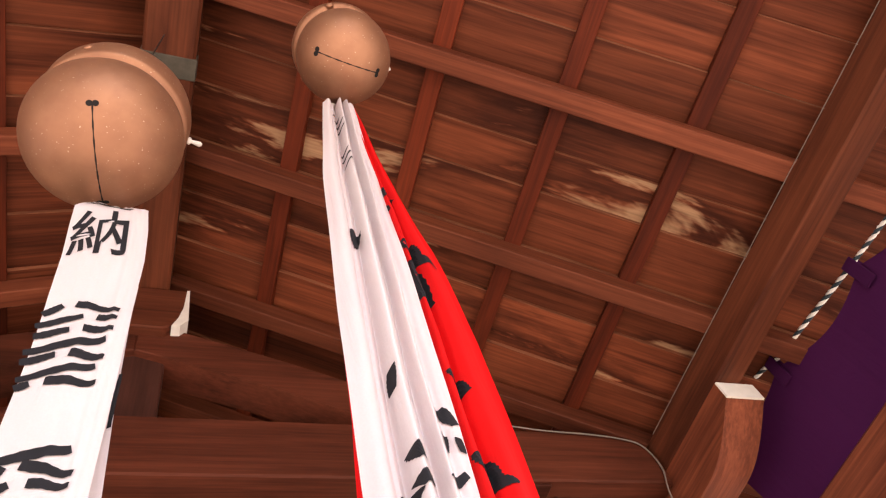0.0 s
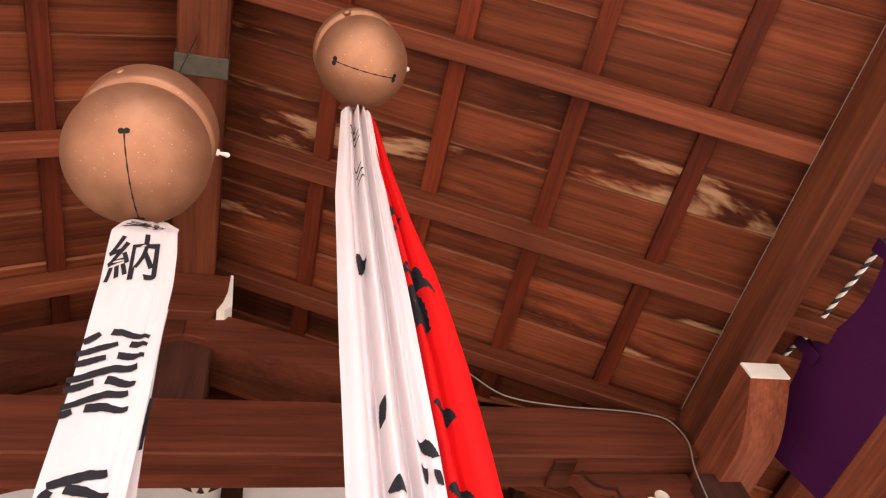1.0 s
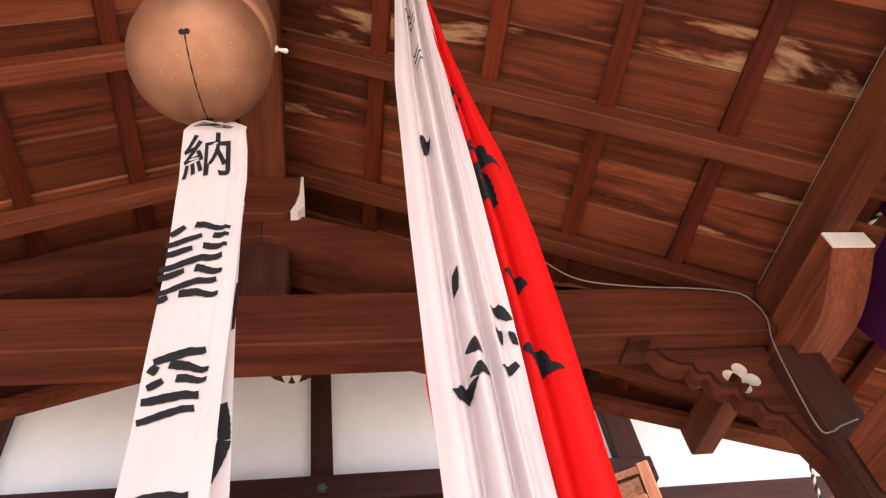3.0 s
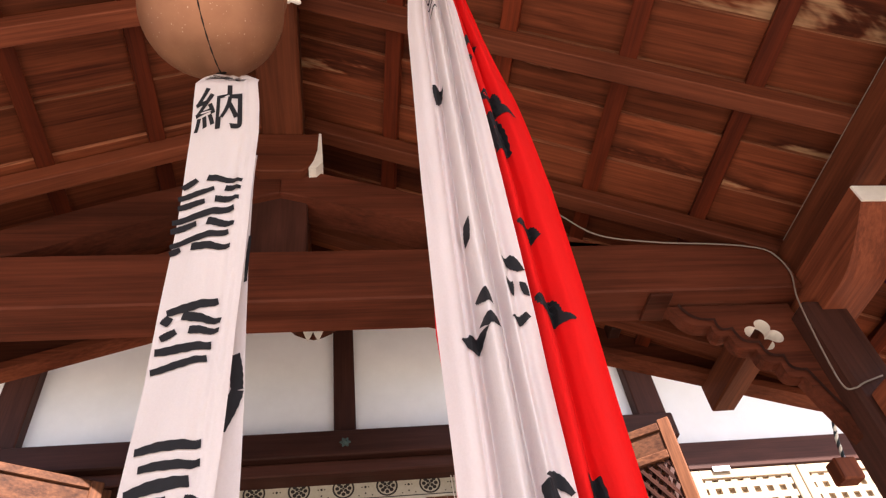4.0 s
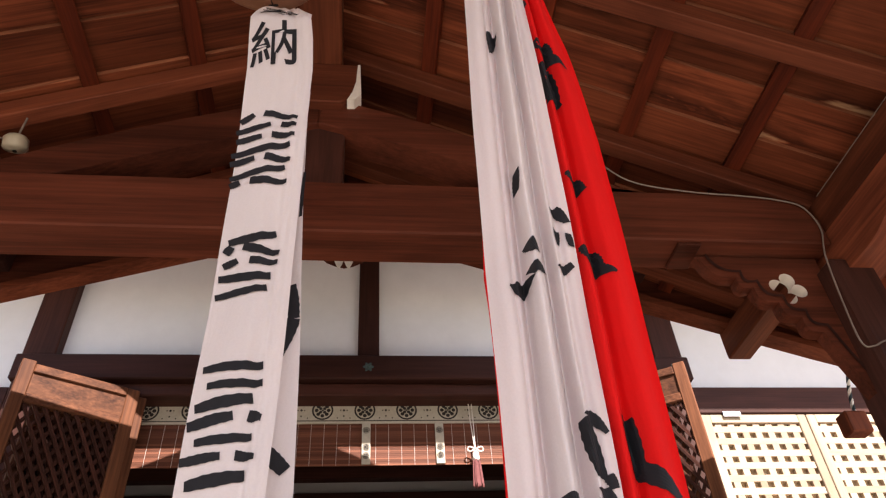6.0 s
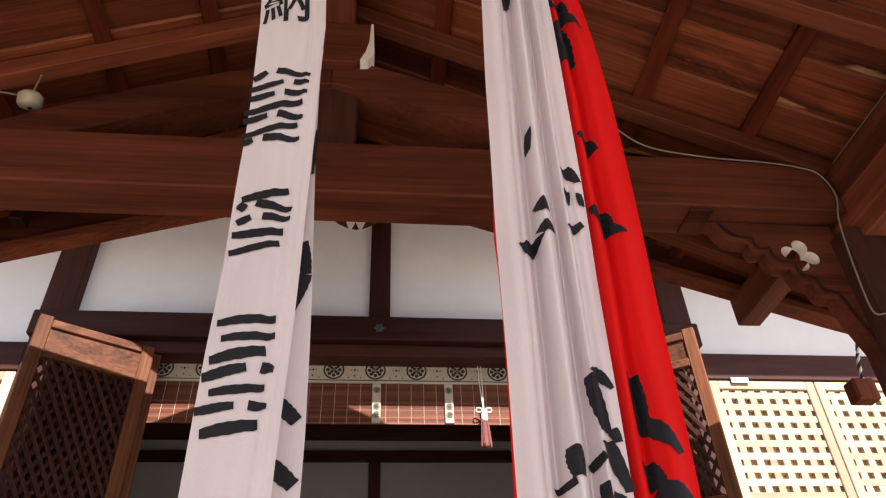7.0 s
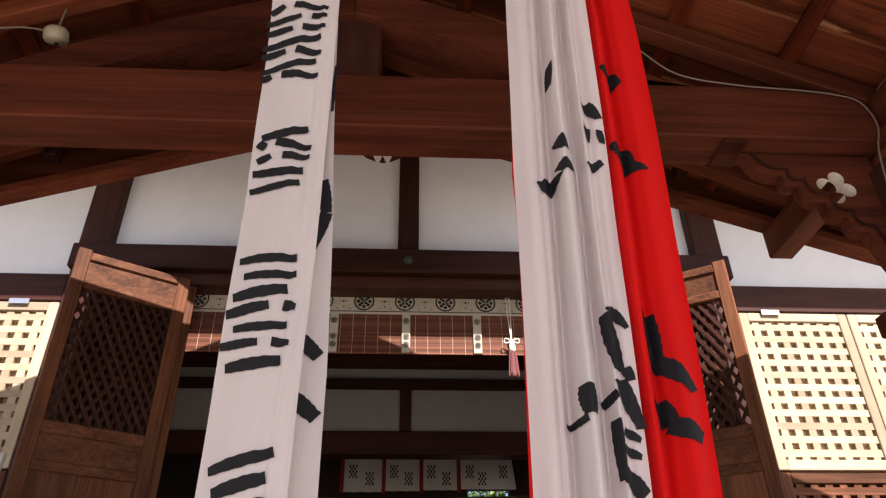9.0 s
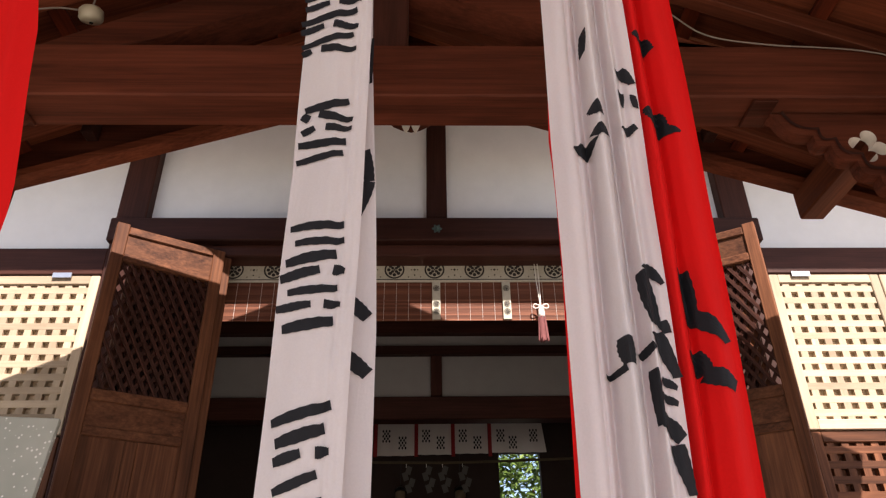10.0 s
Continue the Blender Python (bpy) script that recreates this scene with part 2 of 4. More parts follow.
def curve_points(points, n=8):
    """A smooth line through points."""
    p = [Vector(q) for q in points]
    p = [2 * p[0] - p[1], *p, 2 * p[-1] - p[-2]]
    out = []
    for i in range(1, len(p) - 2):
        for k in range(n):
            t = k / n
            out.append(0.5 * (2 * p[i] + (p[i + 1] - p[i - 1]) * t + (2 * p[i - 1] - 5 * p[i] + 4 * p[i + 1] - p[i + 2]) * t * t
                              + (3 * p[i] - p[i - 1] - 3 * p[i + 1] + p[i + 2]) * t ** 3))
    out.append(p[-2])
    return out


# ---- ground ----
bm = bmesh.new()
bmesh.ops.create_grid(bm, x_segments=8, y_segments=8, size=1500)
tagged(part("ground", bm, GRAVEL), "pale gravel forecourt in the sun", "ground", kind="structure")

# ---- porch roof ----
PLACE = Matrix.Translation((-0.15, 0, 0))  # the porch stands a little off the hall's middle
RIDGE, SLOPE = 3.567, 0.455
ANGLE = math.atan(SLOPE)
EDGE = 2.1
FRONT, REAR = -4.75, -0.79


def under(x):
    return RIDGE - SLOPE * abs(x)


def slope_box(side, y0, y1, up0, up1, x0, x1, bevel=0.003):
    """A box that lies along one slope of the roof: up is its height over the rafters' underside."""
    c = math.cos(ANGLE)
    lo, hi = (x0 / c, y0, up0), (x1 / c, y1, up1)
    turn = Matrix.Translation((0, 0, RIDGE)) @ Matrix.Rotation(ANGLE, 4, "Y")
    if side < 0:
        turn = Matrix.Diagonal((-1, 1, 1, 1)) @ turn
    return box(lo, hi, bevel, turn)


porch_roof = thing("porch_roof", "open timber porch roof with rafters, battens and lapped brown boards", "roof", (0, -2.1, 3.0), kind="structure")
for side in (-1, 1):
    for i in range(-1, 7):
        y = -1.495 - 0.487 * i
        part("rafter", slope_box(side, y - 0.028, y + 0.028, 0, 0.066, 0.05, EDGE - 0.03), RAFTER, porch_roof)
    for x in (0.335, 0.66, 0.985, 1.31, 1.64, 1.96) if side > 0 else (0.385, 0.695, 1.02, 1.345, 1.67, 1.98):
        part("batten", slope_box(side, FRONT + 0.02, REAR - 0.02, 0.06, 0.092, x - 0.024, x + 0.024, 0.002), BATTEN, porch_roof)
    rnd = random.Random(5 + side)
    y = REAR
    while y > FRONT:
        w = rnd.uniform(0.12, 0.20)
        lift = rnd.uniform(0, 0.004)
        c = math.cos(ANGLE)
        bm = bmesh.new()
        lo, hi = (0.0, y - w - 0.018, 0.093 + lift), (EDGE / c, y, 0.108 + lift)
        add_box(bm, lo, hi, 0.0015)
        # Paler front edges: worn wood, with the lap highlight put into the colour.
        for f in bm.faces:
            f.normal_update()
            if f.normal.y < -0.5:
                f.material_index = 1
        tilt = Matrix.Translation((0, y, 0.1)) @ Matrix.Rotation(radians(rnd.uniform(4.2, 6.2)), 4, "X") @ Matrix.Translation((0, -y, -0.1))
        turn = Matrix.Translation((0, 0, RIDGE)) @ Matrix.Rotation(ANGLE, 4, "Y") @ tilt
        if side < 0:
            turn = Matrix.Diagonal((-1, 1, 1, 1)) @ turn
        bmesh.ops.transform(bm, matrix=turn, verts=bm.verts)
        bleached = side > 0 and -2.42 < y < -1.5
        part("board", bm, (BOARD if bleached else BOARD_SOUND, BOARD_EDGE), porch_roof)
        y -= w
    part("roof_skin", slope_box(side, FRONT - 0.05, REAR + 0.05, 0.135, 0.245, 0, EDGE + 0.05), ROOFING, porch_roof)

part("ridge_cap", box((-0.22, FRONT - 0.04, 3.74), (0.22, REAR + 0.04, 3.88), 0.03), ROOFING, porch_roof)
ridge_beam = thing("ridge_beam", "dark brown square ridge beam under the porch roof", "beam", (0, -2.5, 3.44))
part("timber", box((-0.070, FRONT + 0.05, 3.44), (0.066, REAR - 0.1, 3.60), 0.008), BEAM_Y, ridge_beam)
part("strap", box((-0.0745, -2.295, 3.436), (0.0705, -2.235, 3.50), 0.002), COPPER, ridge_beam, "green corroded copper strap")

for side in (-1, 1):
    near, top = (1.54, 2.868) if side > 0 else (1.40, 2.925)

    def span(a, b):
        """Two x at those distances outward from the eave beam's inner face, in order."""
        return sorted((side * (near + a), side * (near + b)))

    purlin = thing("eave_beam", "long brown squared eave beam carrying the rafters", "beam", (side * (near + 0.05), -2.4, 2.75), "eave beams")
    lo, hi = span(0, 0.092)
    part("timber", box((lo, FRONT + 0.15, 2.752), (hi, -0.80, top), 0.006), BEAM_Y, purlin)
    x = side * (near - 0.003)
    part("cable", tube([(x, FRONT + 0.16, top - 0.006), (x, -2.4, top - 0.004), (x, -1.57, top - 0.006)], 0.0011, 6), CABLE, purlin, "thin pale cable along the top edge")
    for py in (-1.475, -4.35):
        mid = side * (near + 0.018)
        post = thing("porch_post", "square dark brown porch post", "post", (mid, py, 0.0), "porch posts")
        lo, hi = span(-0.05, 0.086)
        part("shaft", box((lo, py - 0.07, 0.16), (hi, py + 0.07, 2.64), 0.012), DARK_Z, post)
        part("base_stone", box((mid - 0.16, py - 0.16, 0.0), (mid + 0.16, py + 0.16, 0.16), 0.02), STONE, post, "grey base stone")
    rail = thing("tie_rail", "brown tie rail between the porch posts", "beam", (side * (near + 0.02), -2.5, 2.2), "tie rails")
    lo, hi = span(-0.03, 0.066)
    part("timber", box((lo, -4.28, 2.15), (hi, -1.545, 2.312), 0.008), WOOD_Y, rail)
    # bracket arms on the posts, with white painted ends
    for py in (-1.535, -4.35):
        arm = thing("bracket_arm", "brown carved bracket arm with a white painted end", "bracket", (side * (near + 0.07), py, 2.62), "bracket arms")
        bm = bmesh.new()
        lo, hi = span(0.0, 0.132)
        y0 = py - 0.333
        outline = [(y0, 2.750), (y0, 2.692)] + [(y0 + 0.012 + 0.22 * k / 8, 2.684 - 0.085 * math.sin(math.pi / 2 * k / 8)) for k in range(9)] + \
                  [(py + 0.11, 2.60), (py + 0.21, 2.61), (py + 0.29, 2.66), (py + 0.31, 2.750)]
        a = [bm.verts.new((lo, y, z)) for y, z in outline]
        b = [bm.verts.new((hi, y, z)) for y, z in outline]
        bm.faces.new(a)
        bm.faces.new(b[::-1])
        for k in range(len(outline)):
            j = (k + 1) % len(outline)
            bm.faces.new((a[k], b[k], b[j], a[j]))
        part("arm", bm, WOOD_Y, arm)
        part("end_face", box((lo + 0.001, y0 - 0.006, 2.691), (hi - 0.001, y0 + 0.0005, 2.749), 0.0), CHALK, arm, "white painted end face")

# ---- tie beam, king post frame ----
tie_beam = thing("tie_beam", "heavy dark brown tie beam with a stepped underside", "beam", (0, -1.5, 2.72))


outline = [(-1.36, 2.89), (-1.36, 2.70), (1.535, 2.70), (1.538, 2.80), (1.50, 2.855), (1.42, 2.882), (1.32, 2.89)]
part("timber", prism(outline, -1.535, -1.40, 0.005), BEAM_X, tie_beam)
for lo, hi in ((-1.05, -0.985), (1.06, 1.13)):
    part("end_block", box((lo, -1.525, 2.690), (hi, -1.41, 2.6995), 0.002), BEAM_X, tie_beam)

king_post = thing("king_post", "dark brown king post on the tie beam", "post", (-0.005, -1.46, 2.89))
part("shaft", box((-0.095, -1.50, 2.89), (0.084, -1.40, 3.30), 0.006), DARK_Z, king_post)
boat = thing("boat_bracket", "brown boat-shaped bracket with white painted ends", "bracket", (0, -1.49, 3.24))
outline = [(-0.123, 3.438), (-0.123, 3.33)] + [(-0.123 + 0.06 * k / 5, 3.33 - 0.095 * math.sin(math.pi / 2 * k / 5)) for k in range(1, 6)] + \
          [(0.063 + 0.06 * k / 5, 3.235 + 0.095 * (1 - math.cos(math.pi / 2 * k / 5))) for k in range(6)] + [(0.123, 3.438)]
part("timber", prism(outline, -1.56, -1.42, 0.004), WOOD_X, boat)
for side in (-1, 1):
    outline = [(side * x, z) for x, z in ((0.127, 3.435), (0.133, 3.275), (0.112, 3.245), (0.088, 3.243), (0.104, 3.285), (0.115, 3.34), (0.119, 3.435))]
    part("end_face", prism(outline if side < 0 else outline[::-1], -1.563, -1.417, 0.0), CHALK, boat, "white painted end face")

for side in (-1, 1):
    strut = thing("raking_strut", "curved brown raking strut leaning against the king post", "strut", (side * 0.5, -1.47, 2.89), "raking struts")
    top, low = [], []
    for k in range(11):
        x = 1.1 * k / 10
        z = 3.305 - 0.43 * x + 0.035 * math.sin(math.pi * k / 10)
        top.append((side * x, z))
        low.append((side * x, max(z - 0.135, 2.892)))
    outline = top + low[::-1]
    part("timber", prism(outline if side > 0 else outline[::-1], -1.525, -1.415, 0.004), BEAM_X, strut)

# carved brackets under the tie beam, with a trefoil cut through them
def carved_bracket(side):
    br = thing("carved_bracket", "brown carved bracket with scalloped edge and a white-lined trefoil", "bracket", (side * 1.3, -1.45, 2.25), "carved brackets")
    edge = [(1.403, 2.689), (1.02, 2.689), (1.035, 2.672)]
    scallops = [(1.035, 2.672), (1.125, 2.612), (1.165, 2.578), (1.225, 2.525), (1.275, 2.475), (1.318, 2.425)]
    for (xa, za), (xb, zb) in zip(scallops, scallops[1:]):
        nx, nz = -(zb - za), (xb - xa)
        ln = math.hypot(nx, nz)
        for k in range(1, 6):
            t = k / 6
            push = 0.024 * math.sin(math.pi * t)
            edge.append((xa + (xb - xa) * t - nx / ln * push * 1.0, za + (zb - za) * t - nz / ln * push))
        edge.append((xb, zb))
    edge += [(1.345, 2.34), (1.375, 2.26), (1.403, 2.18)]
    hole = []
    cx, cz = 1.272, 2.575
    for k in range(48):
        a = 2 * math.pi * k / 48
        r = 0.027 + 0.029 * abs(math.cos(2 * a + 0.5)) ** 0.7
        hole.append((cx + r * math.cos(a), cz + r * math.sin(a)))
    bm = bmesh.new()
    loops = []
    for ring_pts in (edge, hole):
        vs = [bm.verts.new((side * x, -1.545, z)) for x, z in ring_pts]
        es = [bm.edges.new((vs[i], vs[(i + 1) % len(vs)])) for i in range(len(vs))]
        loops.append((vs, es))
    bmesh.ops.triangle_fill(bm, use_beauty=True, use_dissolve=False, edges=loops[0][1] + loops[1][1])
    out = bmesh.ops.extrude_face_region(bm, geom=bm.faces[:])
    bmesh.ops.translate(bm, verts=[v for v in out["geom"] if isinstance(v, bmesh.types.BMVert)], vec=(0, 0.042, 0))
    for f in bm.faces:
        c = f.calc_center_median()
        f.normal_update()
        if abs(f.normal.y) < 0.3 and math.hypot(abs(c.x) - cx, c.z - cz) < 0.07:
            f.material_index = 1
    out = 0.106 if side > 0 else 0.03
    bmesh.ops.translate(bm, verts=bm.verts, vec=(out, 0.072, 0))
    part("plate", bm, (BEAM_X, CHALK), br)
    inner, outer = [], []
    for x, z in edge[2:-1]:
        inner.append((side * (x + 0.022), z + 0.026))
        outer.append((side * (x + 0.014), z + 0.018))
    bm = bmesh.new()
    a = [bm.verts.new((x, -1.549, z)) for x, z in inner]
    b = [bm.verts.new((x, -1.549, z)) for x, z in outer]
    for i in range(len(a) - 1):
        bm.faces.new((a[i], a[i + 1], b[i + 1], b[i]))
    bmesh.ops.translate(bm, verts=bm.verts, vec=(out, 0.072, 0))
    part("carved_line", bm, DARK_X, br)


for side in (-1, 1):
    carved_bracket(side)
wire = thing("wire", "thin grey cable clipped along the tie beam and round the post", "cable", (1.3, -1.57, 2.4))
part("cable", tube(curve_points([(0.62, -1.545, 3.20), (0.73, -1.545, 3.10), (0.849, -1.545, 3.037), (0.961, -1.543, 2.931), (1.132, -1.543, 2.893), (1.32, -1.543, 2.880), (1.43, -1.543, 2.866), (1.496, -1.543, 2.838),
                             (1.516, -1.545, 2.75), (1.48, -1.549, 2.637), (1.453, -1.553, 2.446), (1.447, -1.555, 2.335), (1.475, -1.557, 2.325), (1.508, -1.558, 2.339), (1.571, -1.558, 2.358)], 6), 0.0024, 8), CABLE, wire, "", True)
lamp = thing("ceiling_fitting", "small round cream ceramic ceiling fitting with a stub wire", "light fitting", (-0.88, -1.5, 3.0))
part("body", lathe([(0.010, 0.0), (0.030, 0.002), (0.035, 0.010), (0.035, 0.036), (0.026, 0.046), (0.012, 0.05)], (-0.884, -1.475, 3.042), Matrix.Rotation(radians(25), 4, "X"), 28), CERAMIC, lamp, "", True)
part("socket_hole", lathe([(0.004, -0.003), (0.006, -0.0015), (0.006, 0.002)], (-0.884, -1.472, 3.041), Matrix.Rotation(radians(25), 4, "X"), 12), BLACK, lamp)
part("stem", tube([(-0.884, -1.49, 3.085), (-0.88, -1.495, 3.12), (-0.878, -1.497, 3.165)], 0.003), CABLE, lamp)
part("lead", tube(curve_points([(-0.905, -1.5, 3.065), (-1.0, -1.5, 3.075), (-1.15, -1.51, 3.03), (-1.33, -1.52, 2.95)], 4), 0.003, 6), CABLE, lamp)

# rear gable of the porch
PLACE = Matrix.Translation((-0.10, 0, 0))
gable = thing("rear_gable", "dark brown raking boards closing the rear of the porch roof", "gable", (0, -0.9, 2.8), kind="structure")


def rake(x):
    return 3.353 - 0.333 * abs(x)


for side in (-1, 1):
    xs = [0.0 + 1.95 * k / 16 for k in range(17)]
    low = [(side * x, rake(x) + 0.028) for x in xs]
    top = [(side * x, max(under(x) + 0.13, rake(x) + 0.05)) for x in xs]
    outline = low + top[::-1]
    part("board", prism(outline if side < 0 else outline[::-1], -0.865, -0.835, 0.0), BEAM_X, gable)
    mould = [(side * x, rake(x)) for x in xs] + [(side * x, rake(x) + 0.03) for x in xs][::-1]
    part("rake_moulding", prism(mould if side < 0 else mould[::-1], -0.89, -0.815, 0.004), WOOD_X, gable)
    for x in (0.75, 1.18):
        part("cleat", box((side * x - 0.022, -0.93, rake(x) + 0.10), (side * x + 0.022, -0.868, rake(x) + 0.26), 0.004), DARK_Z, gable)
pend = thing("gable_pendant", "small carved pendant with white edges under the rear gable", "pendant", (0.03, -0.9, 3.0))
outline = [(-0.055, 3.33), (-0.055, 3.13), (-0.035, 3.11), (0.0, 3.10), (0.030, 3.085), (0.06, 3.10), (0.095, 3.11), (0.115, 3.13), (0.115, 3.33)]
part("carving", prism(outline, -0.93, -0.892, 0.004), BEAM_X, pend)
for cx in (0.012, 0.048):
    outline = [(cx - 0.022, 3.108), (cx - 0.010, 3.072), (cx, 3.052), (cx + 0.010, 3.072), (cx + 0.022, 3.108)]
    part("white_tip", prism(outline, -0.936, -0.931, 0.0), CHALK, pend, "white painted tip")

# ---- hall front ----
PLACE = Matrix.Identity(4)
wall = thing("wall_front", "white plastered gable wall between dark timbers", "wall", (0, 0.05, 0), kind="structure")
part("plaster", prism([(-3.6, 3.09), (3.6, 3.09), (3.6, 4.0), (-3.6, 4.0)], 0.035, 0.12), PLASTER, wall)
part("centre_stud", box((-0.012, 0.005, 3.22), (0.093, 0.034, 4.0), 0.003), DARK_Z, wall)
for side in (-1, 1):
    x0, x1 = (1.49, 1.637) if side > 0 else (-1.55, -1.402)
    part("pillar", box((x0, -0.03, 0.0), (x1, 0.15, 3.95), 0.006), DARK_Z, wall)
    x0, x1 = (1.639, 3.6) if side > 0 else (-3.6, -1.552)
    part("side_rail", box((x0, -0.02, 2.937), (x1, 0.12, 3.082), 0.005), DARK_X, wall)
part("lintel", box((-1.56, -0.055, 3.105), (1.65, 0.03, 3.236), 0.006), DARK_X, wall)
part("head_rail", box((-1.40, -0.015, 3.04), (1.488, 0.11, 3.103), 0.006), DARK_X, wall)
# flower-shaped copper covers over the nails of the lintel
PATINA = plain("copper_patina", (0.075, 0.12, 0.11), 0.7, 0.2, 0.3, 0.4, 60, 0.3)
for x in (-1.475, 0.04, 1.565):
    cover = thing("nail_cover", "small green corroded copper flower cover on the dark lintel", "nail cover", (x, -0.058, 3.168), "nail covers")
    bm = bmesh.new()
    rim = [bm.verts.new((x + (0.021 + 0.005 * math.cos(6 * a)) * math.cos(a), -0.058, 3.168 + (0.021 + 0.005 * math.cos(6 * a)) * math.sin(a))) for a in (2 * math.pi * k / 36 for k in range(36))]
    low = [bm.verts.new((v.co.x, -0.0545, v.co.z)) for v in rim]
    bm.faces.new(rim)
    for k in range(36):
        bm.faces.new((rim[k], low[k], low[(k + 1) % 36], rim[(k + 1) % 36]))
    part("petals", bm, PATINA, cover)
    part("boss", lathe([(0.010, -0.0005), (0.009, 0.005), (0.005, 0.009), (0.001, 0.010)], (x, -0.058, 3.168), Matrix.Rotation(radians(90), 4, "X"), 14), PATINA, cover, "", True)

# ---- lattice shutters beside the opening ----
def lattice_shutter(x0, x1, z0, z1, vertical, level, label, group, y=0.0):
    sh = thing("lattice_shutter", label, "shutter", ((x0 + x1) / 2, y, z0), group)
    edge = 0.045
    part("stile", box((x0, y - 0.012, z0), (x0 + edge, y + 0.028, z1), 0.003), vertical, sh)
    part("stile", box((x1 - edge, y - 0.012, z0), (x1, y + 0.028, z1), 0.003), vertical, sh)
    part("rail", box((x0 + edge, y - 0.012, z1 - edge), (x1 - edge, y + 0.028, z1), 0.003), level, sh)
    part("rail", box((x0 + edge, y - 0.012, z0), (x1 - edge, y + 0.028, z0 + edge), 0.003), level, sh)
    part("back_board", box((x0 + 0.01, y + 0.0205, z0 + 0.01), (x1 - 0.01, y + 0.0275, z1 - 0.01), 0), vertical, sh)
    nx = round((x1 - x0 - 2 * edge) / 0.0685)
    nz = round((z1 - z0 - 2 * edge) / 0.0607)
    for i in range(1, nx + 1):
        x = x0 + edge + (i - 0.5) * (x1 - x0 - 2 * edge) / nx
        part("slat", box((x - 0.017, y - 0.003, z0 + edge), (x + 0.017, y + 0.020, z1 - edge), 0.0015), vertical, sh)
    for i in range(1, nz + 1):
        z = z0 + edge + (i - 0.5) * (z1 - z0 - 2 * edge) / nz
        part("slat", box((x0 + edge, y - 0.0036, z - 0.0165), (x1 - edge, y + 0.0198, z + 0.0165), 0.0015), level, sh)
    return sh


for side in (-1, 1):
    for k in range(3):
        a = (1.645 if side > 0 else 1.56) + 0.545 * k
        x0, x1 = sorted((side * a, side * (a + 0.54)))
        lattice_shutter(x0, x1, 2.178, 2.935, PALE_Z, PALE_X, "pale wooden lattice shutter above a darker one", "lattice shutters")
        lattice_shutter(x0, x1, 1.2, 2.168, DOOR_Z, DOOR_X, "brown wooden lattice shutter below a pale one", "lower lattice shutters")
    x0, x1 = (1.755, 1.845) if side > 0 else (-1.78, -1.69)
    latch = thing("shutter_clip", "small steel clip on the shutter rail", "clip", ((x0 + x1) / 2, -0.02, 2.92), "shutter clips")
    part("plate", box((x0, -0.026, 2.918), (x1, -0.0205, 2.945), 0.001), STEEL, latch)


# ---- folding doors ----
def door_leaf(side, hinge, free, z0, z1):
    """An open leaf between two points of the plan, lattice above and panels below."""
    h, f = Vector((*hinge, 0)), Vector((*free, 0))
    wide = (f - h).length
    turn = Matrix.Translation(h) @ Matrix.Rotation(math.atan2(f.y - h.y, f.x - h.x), 4, "Z")
    leaf = thing("door_leaf", "open brown wooden door leaf with diagonal lattice over panels", "door", (h.x, h.y, z0), "door leaves")
    d = 0.019
    s = 0.055

    def bar(name, x0, x1, za, zb, mat, depth=d, lab="", bevel=0.004):
        return part(name, box((x0, -depth, za), (x1, depth, zb), bevel, turn), mat, leaf, lab)

    bar("stile", 0, s, z0, z1, DOOR_Z)
    bar("stile", wide - s, wide, z0, z1 + 0.012, DOOR_Z)
    top, mid1, mid2 = z1 - 0.04, z1 - 0.175, 2.295
    for za, zb in ((top, z1), (mid1, mid1 + 0.04), (mid2 - 0.05, mid2), (mid2 - 0.19, mid2 - 0.15), (1.45, 1.51), (z0, z0 + 0.08)):
        bar("rail", s, wide - s, za, zb, DOOR_X)
    bar("panel", s - 0.004, wide - s + 0.004, mid1 + 0.035, top + 0.005, DOOR_X, 0.009)
    bar("panel", s - 0.004, wide - s + 0.004, mid2 - 0.155, mid2 - 0.045, DOOR_X, 0.009)
    bar("muntin", wide / 2 - 0.024, wide / 2 + 0.024, 1.51, mid2 - 0.19, DOOR_Z, 0.016)
    for a, b in ((s, wide / 2 - 0.024), (wide / 2 + 0.024, wide - s)):
        bar("panel", a - 0.003, b + 0.003, 1.505, mid2 - 0.185, DOOR_Z, 0.008)
        bar("panel", a - 0.003, b + 0.003, z0 + 0.075, 1.455, DOOR_Z, 0.008)
    # crossed slats, in two layers of pairs, in dark timber that imitates their shade
    zlo, zhi, xlo, xhi = mid2, mid1, s, wide - s
    for layer, lean in ((0.004, 1), (-0.004, -1)):
        slope = 1.75
        c0 = -6.0
        while c0 < 6.0:
            for off in (0.0, 0.016):
                c = c0 + off
                # z = zlo + lean * slope * (x - xlo) + c
                pts = []
                for x in (xlo, xhi):
                    z = zlo + lean * slope * (x - xlo) + c
                    if zlo <= z <= zhi:
                        pts.append((x, z))
                for z in (zlo, zhi):
                    x = xlo + (z - zlo - c) / (lean * slope)
                    if xlo < x < xhi:
                        pts.append((x, z))
                if len(pts) == 2 and math.dist(*pts) > 0.02:
                    (xa, za), (xb, zb) = sorted(pts)
                    n = math.dist(*pts)
                    local = Matrix.Translation((xa, layer, za)) @ Matrix.Rotation(-math.atan2(zb - za, xb - xa), 4, "Y")
                    bm = bmesh.new()
                    add_box(bm, (0, -0.004, -0.0036), (n, 0.004, 0.0036), 0.0, turn @ local)
                    part("lattice_slat", bm, DARK_Z, leaf)
            c0 += 0.072
    return leaf


